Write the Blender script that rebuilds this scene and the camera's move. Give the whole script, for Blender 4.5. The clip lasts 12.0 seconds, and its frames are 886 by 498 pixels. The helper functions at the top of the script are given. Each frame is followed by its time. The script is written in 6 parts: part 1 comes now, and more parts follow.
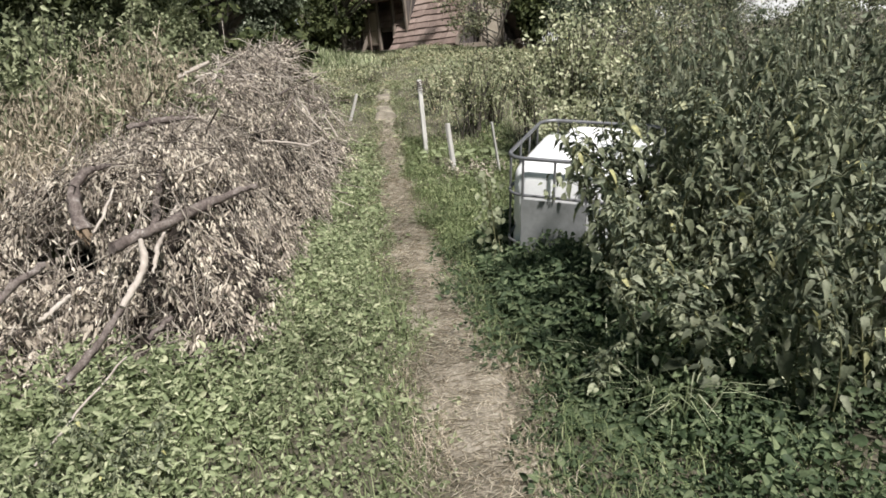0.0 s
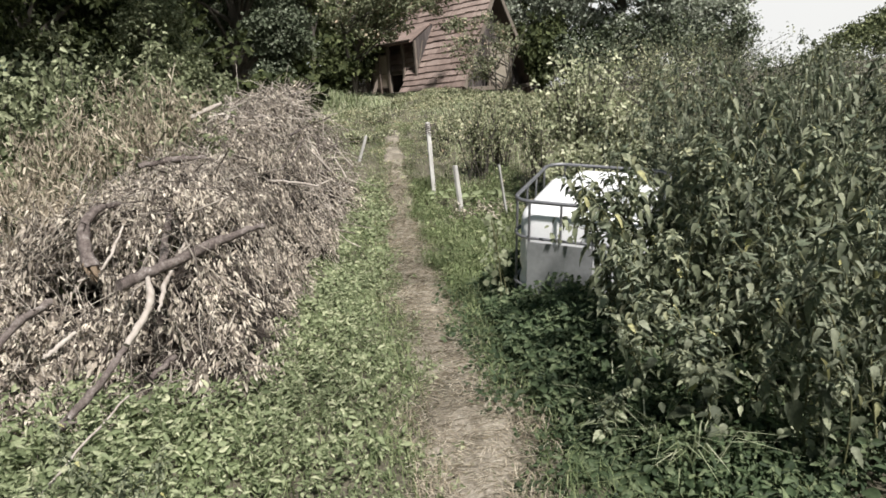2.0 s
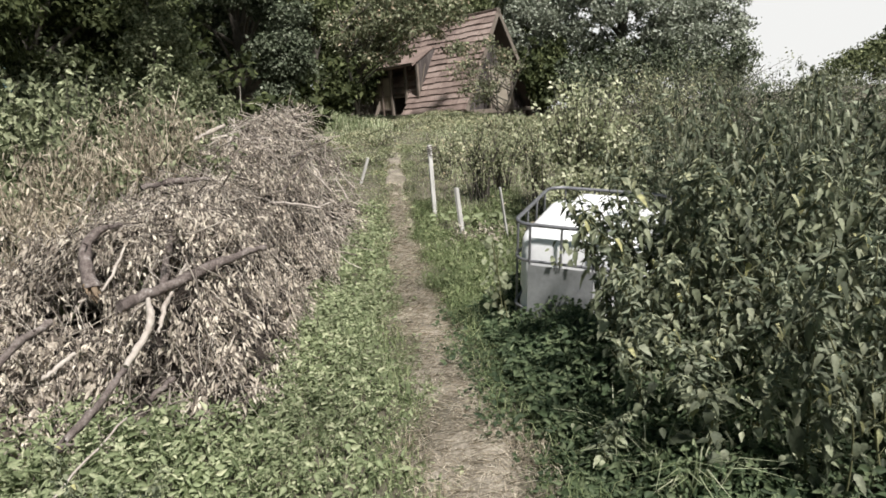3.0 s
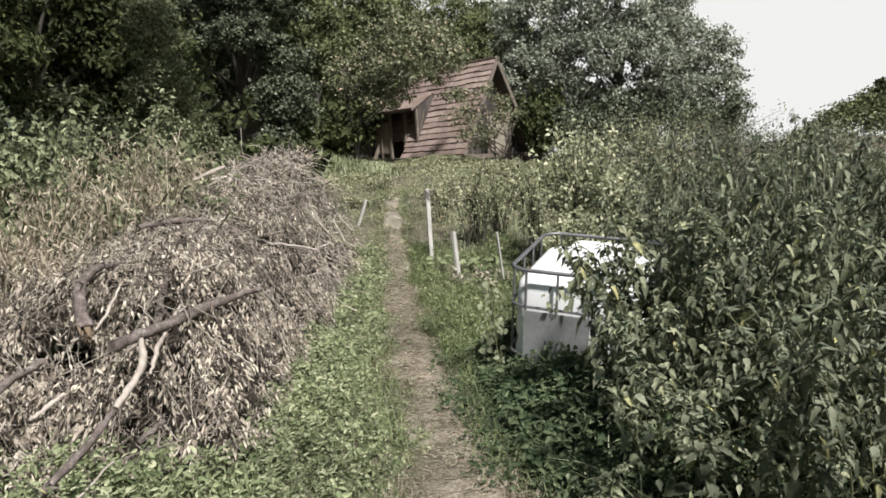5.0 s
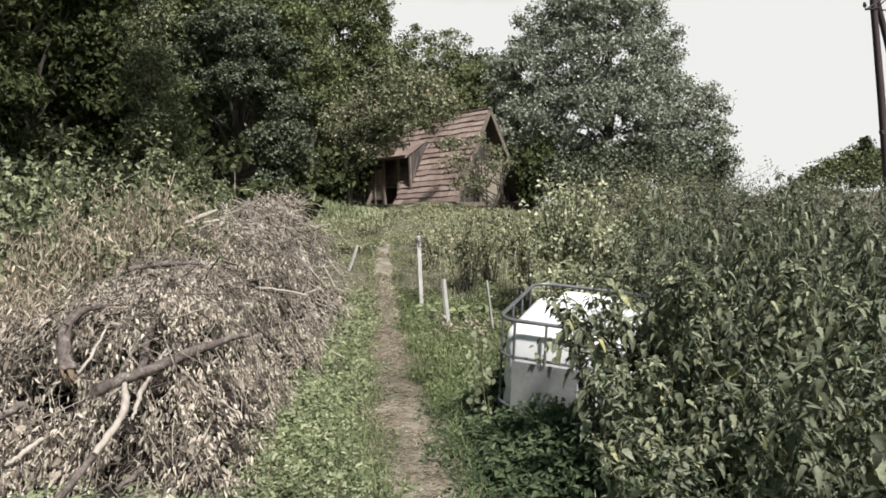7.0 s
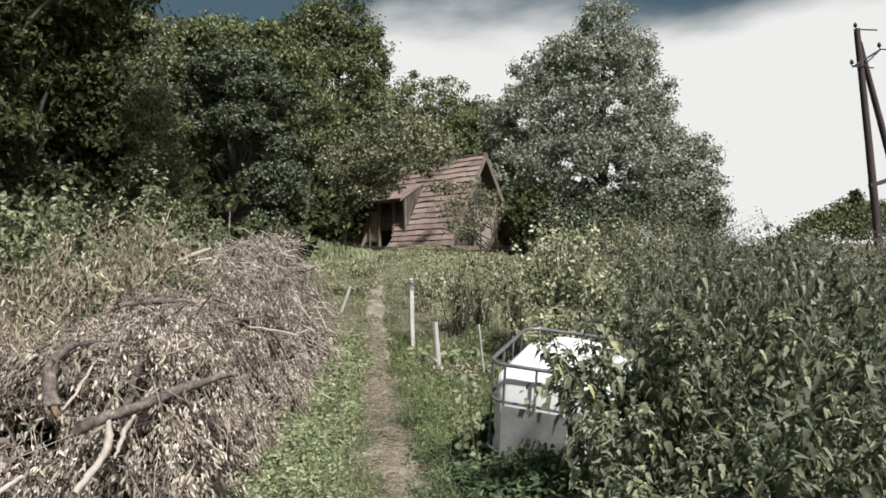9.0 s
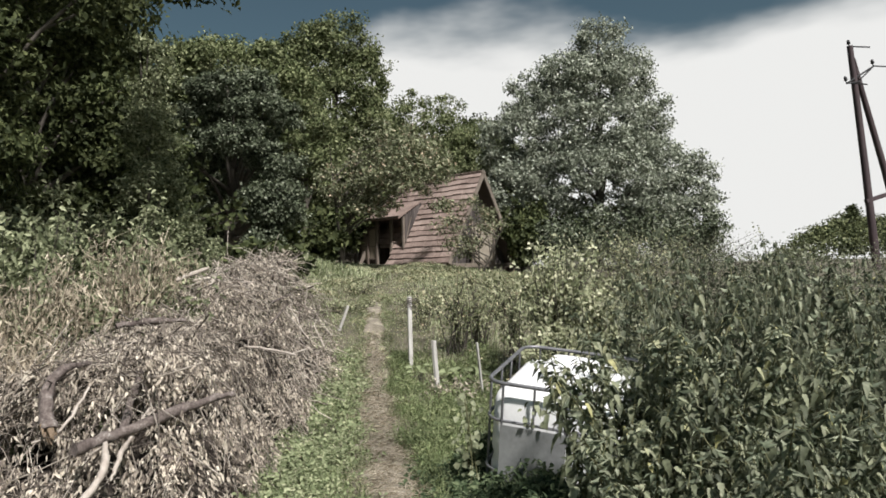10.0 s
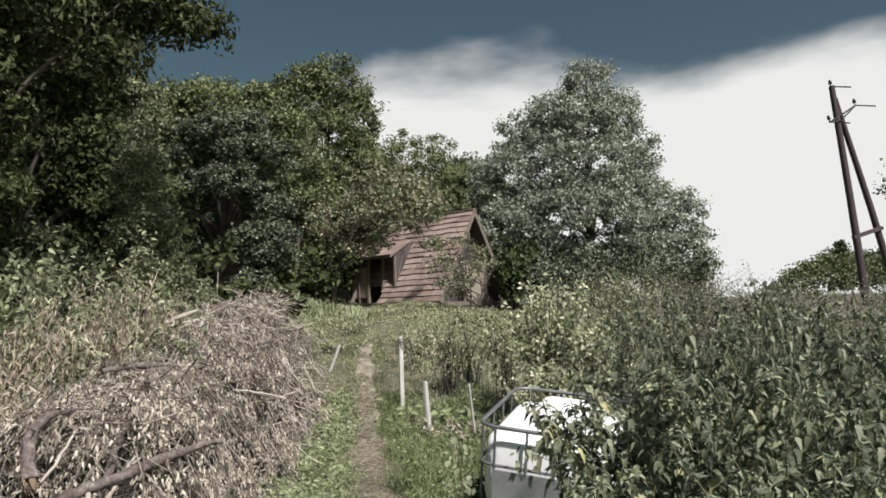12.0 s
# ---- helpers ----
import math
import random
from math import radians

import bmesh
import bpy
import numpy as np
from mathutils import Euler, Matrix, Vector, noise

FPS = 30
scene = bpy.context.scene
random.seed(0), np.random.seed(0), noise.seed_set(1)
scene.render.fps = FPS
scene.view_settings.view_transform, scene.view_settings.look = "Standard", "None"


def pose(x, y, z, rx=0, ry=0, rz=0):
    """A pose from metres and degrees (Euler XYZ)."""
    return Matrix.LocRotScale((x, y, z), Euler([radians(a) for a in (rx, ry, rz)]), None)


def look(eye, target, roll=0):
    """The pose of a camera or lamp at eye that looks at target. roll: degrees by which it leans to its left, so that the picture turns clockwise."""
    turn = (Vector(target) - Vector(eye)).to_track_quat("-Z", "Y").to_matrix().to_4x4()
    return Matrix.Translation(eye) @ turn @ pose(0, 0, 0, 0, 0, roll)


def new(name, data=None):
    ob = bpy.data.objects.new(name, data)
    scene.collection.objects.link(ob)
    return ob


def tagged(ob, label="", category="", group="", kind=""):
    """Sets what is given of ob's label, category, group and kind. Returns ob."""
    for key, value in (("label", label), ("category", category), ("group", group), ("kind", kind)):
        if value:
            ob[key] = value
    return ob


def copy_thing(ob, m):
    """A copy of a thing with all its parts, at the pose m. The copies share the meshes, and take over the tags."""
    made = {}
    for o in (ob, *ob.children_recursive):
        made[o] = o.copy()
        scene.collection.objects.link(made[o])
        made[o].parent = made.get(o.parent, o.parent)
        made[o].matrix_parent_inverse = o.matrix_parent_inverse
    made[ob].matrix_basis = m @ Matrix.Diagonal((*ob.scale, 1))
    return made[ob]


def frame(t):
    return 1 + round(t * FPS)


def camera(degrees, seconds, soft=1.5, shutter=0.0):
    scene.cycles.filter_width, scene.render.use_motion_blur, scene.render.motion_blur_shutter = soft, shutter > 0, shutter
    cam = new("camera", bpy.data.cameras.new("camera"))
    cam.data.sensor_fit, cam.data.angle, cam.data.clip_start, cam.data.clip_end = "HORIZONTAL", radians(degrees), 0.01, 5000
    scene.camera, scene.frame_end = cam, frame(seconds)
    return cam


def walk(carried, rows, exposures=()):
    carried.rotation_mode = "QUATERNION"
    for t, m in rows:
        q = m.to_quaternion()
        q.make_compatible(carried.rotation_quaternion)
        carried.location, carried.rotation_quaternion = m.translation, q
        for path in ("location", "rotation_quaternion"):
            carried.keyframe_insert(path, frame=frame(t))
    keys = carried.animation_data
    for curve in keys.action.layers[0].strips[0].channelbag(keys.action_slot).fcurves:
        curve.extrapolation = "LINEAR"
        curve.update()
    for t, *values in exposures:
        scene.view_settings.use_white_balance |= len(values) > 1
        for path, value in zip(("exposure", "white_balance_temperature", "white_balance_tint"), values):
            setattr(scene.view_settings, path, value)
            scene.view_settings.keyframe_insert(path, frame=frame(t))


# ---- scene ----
cam = camera(66.3, 12.0, soft=1.7)


def aim(x, y, z, yaw, pitch, roll):
    """A pose from the eye, the turn to the left of +y, the tilt up and the roll, in degrees."""
    a, b = radians(yaw), radians(pitch)
    eye = Vector((x, y, z))
    return look(eye, eye + 10 * Vector((-math.sin(a) * math.cos(b), math.cos(a) * math.cos(b), math.sin(b))), roll)


# seconds, eye, yaw, pitch, roll
PATH = [
    (0.0, -0.020, -0.017, 1.619, 0.43, -15.73, -5.41), (0.5, -0.021, -0.017, 1.619, 0.46, -14.94, -5.17),
    (1.0, -0.019, -0.019, 1.620, 0.55, -14.04, -5.00), (1.5, -0.017, -0.017, 1.624, 0.65, -13.17, -4.85),
    (2.0, -0.014, -0.019, 1.630, 0.71, -12.31, -4.71), (2.5, -0.013, -0.021, 1.637, 0.70, -11.44, -4.58),
    (3.0, -0.009, -0.024, 1.638, 0.67, -10.49, -4.38), (5.0, -0.008, -0.028, 1.650, 0.12, -6.92, -3.39),
    (5.5, -0.008, -0.034, 1.653, 0.00, -6.00, -3.20), (6.0, -0.004, -0.040, 1.658, -0.28, -5.06, -2.89),
    (6.5, -0.001, -0.042, 1.662, -0.55, -4.05, -2.51), (7.0, 0.002, -0.048, 1.668, -0.83, -3.05, -2.12),
    (9.0, 0.016, -0.072, 1.663, -1.43, 0.60, -0.94), (9.5, 0.022, -0.078, 1.670, -1.50, 1.29, -1.11),
    (10.0, 0.024, -0.086, 1.674, -1.59, 2.04, -1.26), (10.5, 0.028, -0.093, 1.679, -1.71, 2.81, -1.35),
    (11.0, 0.031, -0.084, 1.688, -1.87, 3.63, -1.48), (11.5, 0.032, -0.083, 1.695, -2.07, 4.49, -1.57),
    (12.0, 0.035, -0.089, 1.705, -2.36, 5.19, -1.64)
]
walk(cam, [(row[0], aim(*row[1:])) for row in PATH], exposures=((0.0, 0.55), (12.0, 0.45)))

# ---- light ----
SUN_AZ, SUN_EL = 152.0, 52.0  # degrees clockwise from +y, degrees up
world = bpy.data.worlds.new("sky")
scene.world = world
world.use_nodes = True
wt = world.node_tree
wt.nodes.clear()


def node(graph, kind, operation="", data_type="", sky_type="", interpolation="", **values):
    n = graph.nodes.new(kind)
    if operation:
        n.operation = operation
    if data_type:
        n.data_type = data_type
    if sky_type:
        n.sky_type = sky_type
    if interpolation:
        n.interpolation_type = interpolation
    for key, value in values.items():
        n.inputs[key].default_value = value
    return n


w_out = node(wt, "ShaderNodeOutputWorld")
w_bg = node(wt, "ShaderNodeBackground", Strength=1.0)
w_sky = node(wt, "ShaderNodeTexSky", sky_type="NISHITA")
w_sky.sun_disc = False
w_sky.sun_elevation, w_sky.sun_rotation = radians(SUN_EL), radians(SUN_AZ)
w_sky.air_density, w_sky.dust_density = 1.2, 2.0
w_dim = node(wt, "ShaderNodeVectorMath", operation="SCALE")
w_dim.inputs["Scale"].default_value = 0.029
w_tc = node(wt, "ShaderNodeTexCoord")
w_map = node(wt, "ShaderNodeMapping")
w_map.inputs["Scale"].default_value = (1.0, 1.0, 2.6)
w_map.inputs["Location"].default_value = (0.35, 0.1, 0.12)
w_noise = node(wt, "ShaderNodeTexNoise", Scale=2.2, Detail=5.0, Roughness=0.48)
w_sep = node(wt, "ShaderNodeSeparateXYZ")
w_el = node(wt, "ShaderNodeMapRange")
w_el.inputs["From Min"].default_value, w_el.inputs["From Max"].default_value = 0.24, 0.4
w_el.inputs["To Min"].default_value, w_el.inputs["To Max"].default_value = 0.42, -0.2
w_add = node(wt, "ShaderNodeMath", operation="ADD")
w_ramp = node(wt, "ShaderNodeMapRange", interpolation="SMOOTHSTEP")
w_ramp.inputs["From Min"].default_value, w_ramp.inputs["From Max"].default_value = 0.46, 0.72
w_mix = node(wt, "ShaderNodeMix", data_type="RGBA")
w_mix.inputs["B"].default_value = (0.62, 0.62, 0.61, 1)
link = wt.links.new
link(w_sky.outputs[0], w_dim.inputs[0])
link(w_tc.outputs["Generated"], w_map.inputs["Vector"])
link(w_map.outputs[0], w_noise.inputs["Vector"])
link(w_tc.outputs["Generated"], w_sep.inputs[0])
link(w_sep.outputs["Z"], w_el.inputs["Value"])
link(w_noise.outputs[0], w_add.inputs[0])
w_side = node(wt, "ShaderNodeMath", operation="MULTIPLY_ADD")
w_side.inputs[1].default_value, w_side.inputs[2].default_value = 2.0, 0.1
w_low = node(wt, "ShaderNodeMath", operation="MINIMUM")
w_low.inputs[1].default_value = 0.0
w_sum = node(wt, "ShaderNodeMath", operation="ADD")
link(w_sep.outputs["X"], w_side.inputs[0])
link(w_side.outputs[0], w_low.inputs[0])
link(w_el.outputs[0], w_sum.inputs[0])
link(w_low.outputs[0], w_sum.inputs[1])
link(w_sum.outputs[0], w_add.inputs[1])
link(w_add.outputs[0], w_ramp.inputs["Value"])
link(w_ramp.outputs[0], w_mix.inputs["Factor"])
w_grey = node(wt, "ShaderNodeHueSaturation", Saturation=0.85)
w_tint = node(wt, "ShaderNodeVectorMath", operation="MULTIPLY")
w_tint.inputs[1].default_value = (0.82, 1.1, 1.02)
link(w_dim.outputs[0], w_tint.inputs[0])
link(w_tint.outputs[0], w_grey.inputs["Color"])
link(w_grey.outputs[0], w_mix.inputs["A"])
link(w_mix.outputs["Result"], w_bg.inputs["Color"])
link(w_bg.outputs[0], w_out.inputs[0])

sun_data = bpy.data.lights.new("sun", "SUN")
sun_data.energy, sun_data.angle, sun_data.color = 5.0, radians(4.0), (1.0, 0.965, 0.955)
sun = new("sun", sun_data)
sa, se = radians(SUN_AZ), radians(SUN_EL)
sun.matrix_world = look((math.sin(sa) * math.cos(se) * 50, math.cos(sa) * math.cos(se) * 50, math.sin(se) * 50), (0, 0, 0))

# ---- materials ----
def ramp(tree, factor, stops):
    r = tree.nodes.new("ShaderNodeValToRGB")
    while len(r.color_ramp.elements) < len(stops):
        r.color_ramp.elements.new(0.5)
    for e, (at, col) in zip(r.color_ramp.elements, stops):
        e.position, e.color = at, (*col, 1)
    tree.links.new(factor, r.inputs[0])
    return r.outputs[0]


def begin(name):
    m = bpy.data.materials.new(name)
    m.use_nodes = True
    t = m.node_tree
    return m, t, t.nodes["Principled BSDF"]


def leaf_material(name, stops, rough=0.6, shine=0.36, grain=60.0, spec=0.22):
    """Leaves: a colour for each leaf, blotches within it, and some light shining through."""
    m, t, p = begin(name)
    geo = node(t, "ShaderNodeNewGeometry")
    tc = node(t, "ShaderNodeTexCoord")
    col = ramp(t, geo.outputs["Random Per Island"], stops)
    n1 = node(t, "ShaderNodeTexNoise", Scale=grain, Detail=3.0)
    n2 = node(t, "ShaderNodeTexNoise", Scale=1.3, Detail=2.0)
    t.links.new(tc.outputs["Object"], n1.inputs["Vector"])
    t.links.new(tc.outputs["Object"], n2.inputs["Vector"])
    a = node(t, "ShaderNodeMath", operation="ADD")
    t.links.new(n1.outputs[0], a.inputs[0])
    t.links.new(n2.outputs[0], a.inputs[1])
    v = node(t, "ShaderNodeMapRange")
    v.inputs["From Min"].default_value, v.inputs["From Max"].default_value = 0.6, 1.4
    v.inputs["To Min"].default_value, v.inputs["To Max"].default_value = 0.55, 1.45
    t.links.new(a.outputs[0], v.inputs["Value"])
    s = node(t, "ShaderNodeVectorMath", operation="SCALE")
    t.links.new(col, s.inputs[0])
    t.links.new(v.outputs[0], s.inputs["Scale"])
    t.links.new(s.outputs[0], p.inputs["Base Color"])
    p.inputs["Roughness"].default_value = rough
    p.inputs["Specular IOR Level"].default_value = spec
    tr = node(t, "ShaderNodeBsdfTranslucent")
    t.links.new(s.outputs[0], tr.inputs["Color"])
    mix = node(t, "ShaderNodeMixShader", Fac=shine)
    t.links.new(p.outputs[0], mix.inputs[1])
    t.links.new(tr.outputs[0], mix.inputs[2])
    t.links.new(mix.outputs[0], t.nodes["Material Output"].inputs[0])
    return m


def surface(name, stops, scale=8.0, rough=0.8, bump=0.3, fine=60.0, stretch=(1, 1, 1), metal=0.0, vary=0.0, depth=0.01):
    """A solid surface: large blotches and fine grain in colour and relief."""
    m, t, p = begin(name)
    tc = node(t, "ShaderNodeTexCoord")
    mp = node(t, "ShaderNodeMapping")
    mp.inputs["Scale"].default_value = stretch
    t.links.new(tc.outputs["Object"], mp.inputs["Vector"])
    n1 = node(t, "ShaderNodeTexNoise", Scale=scale, Detail=5.0, Roughness=0.6)
    n2 = node(t, "ShaderNodeTexNoise", Scale=fine, Detail=4.0, Roughness=0.65)
    for n in (n1, n2):
        t.links.new(mp.outputs[0], n.inputs["Vector"])
    mx = node(t, "ShaderNodeMix", data_type="FLOAT")
    mx.inputs["Factor"].default_value = 0.42
    t.links.new(n1.outputs[0], mx.inputs["A"])
    t.links.new(n2.outputs[0], mx.inputs["B"])
    fac = mx.outputs["Result"]
    if vary:
        info = node(t, "ShaderNodeObjectInfo")
        sub = node(t, "ShaderNodeMath", operation="SUBTRACT")
        sub.inputs[1].default_value = 0.5
        t.links.new(info.outputs["Random"], sub.inputs[0])
        mul = node(t, "ShaderNodeMath", operation="MULTIPLY_ADD")
        mul.inputs[1].default_value = vary
        t.links.new(sub.outputs[0], mul.inputs[0])
        t.links.new(fac, mul.inputs[2])
        fac = mul.outputs[0]
    t.links.new(ramp(t, fac, stops), p.inputs["Base Color"])
    p.inputs["Roughness"].default_value, p.inputs["Metallic"].default_value = rough, metal
    p.inputs["Specular IOR Level"].default_value = 0.3
    b = node(t, "ShaderNodeBump", Strength=bump, Distance=depth)
    t.links.new(mx.outputs["Result"], b.inputs["Height"])
    t.links.new(b.outputs[0], p.inputs["Normal"])
    return m


SOIL = surface("soil", [(0.3, (0.05, 0.045, 0.03)), (0.7, (0.17, 0.15, 0.11))], 3.0, 0.95, 0.6, 45.0, depth=0.03)
DIRT = surface("trodden_dirt", [(0.32, (0.06, 0.053, 0.035)), (0.43, (0.12, 0.105, 0.077)), (0.52, (0.23, 0.2, 0.155)), (0.66, (0.44, 0.395, 0.32))], 2.4, 0.95, 0.7, 55.0, depth=0.025)
STRAW = leaf_material("straw", [(0.0, (0.18, 0.15, 0.1)), (0.5, (0.4, 0.345, 0.26)), (1.0, (0.66, 0.6, 0.49))], 0.7, 0.35)
STRAW_GREEN = leaf_material("yellow_grass", [(0.0, (0.17, 0.21, 0.1)), (0.5, (0.34, 0.385, 0.22)), (1.0, (0.58, 0.59, 0.41))])
COVER = leaf_material("ground_leaf", [(0.0, (0.095, 0.12, 0.055)), (0.45, (0.22, 0.258, 0.137)), (0.8, (0.335, 0.37, 0.215)), (1.0, (0.5, 0.51, 0.33))])
BRAMBLE = leaf_material("bramble_leaf", [(0.0, (0.06, 0.075, 0.035)), (0.55, (0.18, 0.2, 0.11)), (1.0, (0.4, 0.42, 0.26))], 0.6, 0.28)
# darker copy of COVER: the thicket's shade put into the leaf colour
COVER_SHADED = leaf_material("ground_leaf_shaded", [(0.0, (0.032, 0.05, 0.024)), (0.6, (0.08, 0.112, 0.055)), (1.0, (0.18, 0.215, 0.115))])
GRASS = leaf_material("grass_blade", [(0.0, (0.09, 0.112, 0.05)), (0.6, (0.185, 0.23, 0.105)), (1.0, (0.36, 0.385, 0.21))])
# MEADOW, STRAW_GREEN, FRUIT_BUSH: tones lifted in place of brighter light mid-slope
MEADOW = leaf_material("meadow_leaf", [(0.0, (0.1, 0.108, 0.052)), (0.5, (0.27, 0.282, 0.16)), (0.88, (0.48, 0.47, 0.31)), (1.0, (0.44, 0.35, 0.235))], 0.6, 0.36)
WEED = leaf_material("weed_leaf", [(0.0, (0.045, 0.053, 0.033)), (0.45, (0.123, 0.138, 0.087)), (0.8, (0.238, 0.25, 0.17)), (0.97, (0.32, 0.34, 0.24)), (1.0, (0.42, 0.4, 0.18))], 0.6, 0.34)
# lighter weed green: greyer leaves, plus light on the thicket's front put in
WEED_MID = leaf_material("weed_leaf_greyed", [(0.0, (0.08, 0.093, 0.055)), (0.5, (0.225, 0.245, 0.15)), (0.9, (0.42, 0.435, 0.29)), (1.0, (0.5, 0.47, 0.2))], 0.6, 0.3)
WEED_PALE = leaf_material("weed_leaf_pale", [(0.0, (0.1, 0.124, 0.078)), (0.5, (0.24, 0.275, 0.185)), (0.95, (0.46, 0.49, 0.35)), (1.0, (0.52, 0.5, 0.25))], 0.6, 0.45)
STEM = surface("green_stem", [(0.3, (0.08, 0.09, 0.04)), (0.7, (0.18, 0.17, 0.09))], 20.0, 0.7, 0.2)
DRY_LEAF = leaf_material("dry_leaf", [(0.0, (0.055, 0.044, 0.038)), (0.3, (0.22, 0.186, 0.15)), (0.7, (0.5, 0.438, 0.355)), (1.0, (0.74, 0.67, 0.55))], 0.75, 0.26)
DRY_TAN = leaf_material("dry_stalk_leaf", [(0.0, (0.15, 0.122, 0.085)), (0.5, (0.36, 0.305, 0.225)), (1.0, (0.6, 0.53, 0.41))], 0.7, 0.2)
TWIG = leaf_material("twig_bark", [(0.0, (0.14, 0.115, 0.095)), (0.5, (0.35, 0.305, 0.255)), (1.0, (0.6, 0.54, 0.46))], 0.8, 0.0)
TWIG_DARK = leaf_material("dark_twig_bark", [(0.0, (0.06, 0.05, 0.042)), (0.6, (0.16, 0.135, 0.112)), (1.0, (0.36, 0.32, 0.27))], 0.8, 0.0)
BARK = surface("branch_bark", [(0.34, (0.045, 0.035, 0.03)), (0.48, (0.115, 0.092, 0.082)), (0.58, (0.18, 0.152, 0.135)), (0.68, (0.36, 0.33, 0.3))], 14.0, 0.9, 1.0, 70.0, depth=0.015)
BARE = surface("bare_wood", [(0.3, (0.24, 0.2, 0.165)), (0.7, (0.52, 0.47, 0.41))], 7.0, 0.75, 0.4, 40.0, (1, 1, 0.3))
SPLIT = surface("split_wood", [(0.3, (0.1, 0.074, 0.05)), (0.7, (0.24, 0.175, 0.115))], 15.0, 0.8, 0.6, 60.0)
TRUNK = surface("tree_bark", [(0.3, (0.04, 0.035, 0.028)), (0.7, (0.13, 0.115, 0.095))], 3.0, 0.9, 0.8, 22.0, (1, 1, 0.25), depth=0.04)
POSTWOOD = surface("weathered_post", [(0.3, (0.24, 0.225, 0.2)), (0.5, (0.44, 0.425, 0.395)), (0.7, (0.6, 0.585, 0.55))], 6.0, 0.8, 0.4, 40.0, (1, 1, 0.15))
PLASTIC = surface("white_plastic", [(0.25, (0.66, 0.66, 0.64)), (0.6, (0.82, 0.82, 0.81))], 3.0, 0.45, 0.08, 30.0)
GALV = surface("galvanised_steel", [(0.3, (0.13, 0.13, 0.135)), (0.7, (0.28, 0.28, 0.285))], 8.0, 0.5, 0.1, 60.0, metal=0.6)
PLATE = surface("dull_sheet_metal", [(0.25, (0.2, 0.205, 0.2)), (0.7, (0.36, 0.365, 0.36))], 4.0, 0.55, 0.1, 30.0, metal=0.3)
PALLET = surface("pallet_wood", [(0.3, (0.14, 0.11, 0.08)), (0.7, (0.3, 0.25, 0.19))], 5.0, 0.85, 0.4)
SHINGLE = surface("roof_board", [(0.2, (0.115, 0.085, 0.072)), (0.5, (0.245, 0.183, 0.155)), (0.8, (0.42, 0.335, 0.29))], 2.2, 0.85, 0.5, 25.0, vary=0.22, depth=0.02)
OLDWOOD = surface("old_planks", [(0.25, (0.06, 0.045, 0.035)), (0.55, (0.13, 0.1, 0.08)), (0.8, (0.22, 0.185, 0.155))], 3.0, 0.85, 0.5, 30.0, (1, 1, 0.2), vary=0.3)
CHEEK = surface("dark_planks", [(0.25, (0.035, 0.03, 0.028)), (0.55, (0.085, 0.072, 0.066)), (0.8, (0.15, 0.13, 0.12))], 3.0, 0.9, 0.5, 30.0, (1, 1, 0.2), vary=0.3)
# near-black colour for the shade between the pile's branches
PILE_SHADE = surface("pile_shade", [(0.3, (0.02, 0.016, 0.013)), (0.7, (0.07, 0.055, 0.045))], 6.0, 0.95, 0.8, 60.0, depth=0.04)
SHRUB_PALE = leaf_material("shrub_leaf_pale", [(0.0, (0.09, 0.105, 0.05)), (0.5, (0.26, 0.28, 0.16)), (0.9, (0.5, 0.5, 0.33)), (1.0, (0.55, 0.48, 0.32))], 0.6, 0.36, 12.0)
FRAMEWOOD = surface("trim_boards", [(0.25, (0.09, 0.072, 0.058)), (0.75, (0.22, 0.185, 0.15))], 3.0, 0.8, 0.4, 30.0)
PANEL = surface("panel_sheet", [(0.25, (0.2, 0.17, 0.13)), (0.75, (0.34, 0.3, 0.24))], 2.0, 0.7, 0.2, 20.0)
TAR = surface("tarred_pole", [(0.3, (0.03, 0.022, 0.024)), (0.7, (0.085, 0.06, 0.062))], 4.0, 0.7, 0.5, 30.0, (1, 1, 0.15))
IRON = surface("dark_iron", [(0.3, (0.02, 0.02, 0.022)), (0.7, (0.06, 0.06, 0.06))], 10.0, 0.6, 0.2)
POPLAR = leaf_material("grey_green_leaf", [(0.0, (0.09, 0.105, 0.072)), (0.5, (0.235, 0.258, 0.192)), (0.85, (0.42, 0.445, 0.36)), (1.0, (0.62, 0.64, 0.54))], 0.6, 0.25, 4.0, 0.15)
TREE_LEAF = leaf_material("tree_leaf", [(0.0, (0.055, 0.07, 0.028)), (0.5, (0.14, 0.165, 0.075)), (1.0, (0.3, 0.32, 0.175))], 0.65, 0.28, 4.0, 0.15)
APPLE = leaf_material("orchard_leaf", [(0.0, (0.09, 0.1, 0.055)), (0.5, (0.2, 0.22, 0.125)), (0.85, (0.36, 0.37, 0.25)), (1.0, (0.48, 0.36, 0.26))], 0.6, 0.25, 6.0, 0.15)
IVY = leaf_material("ivy_leaf", [(0.0, (0.034, 0.044, 0.025)), (0.5, (0.09, 0.108, 0.066)), (0.9, (0.17, 0.19, 0.13)), (1.0, (0.27, 0.29, 0.22))], 0.6, 0.15, 6.0, 0.12)
# deep shade of the wood put into a darker leaf colour
WOOD_LEAF = leaf_material("shaded_wood_leaf", [(0.0, (0.021, 0.028, 0.01)), (0.5, (0.05, 0.062, 0.024)), (1.0, (0.115, 0.13, 0.055))], 0.65, 0.2, 5.0, 0.15)
FAR_LEAF = leaf_material("far_wood_leaf", [(0.0, (0.035, 0.045, 0.02)), (0.5, (0.085, 0.1, 0.045)), (1.0, (0.19, 0.205, 0.1))], 0.65, 0.2, 5.0, 0.15)
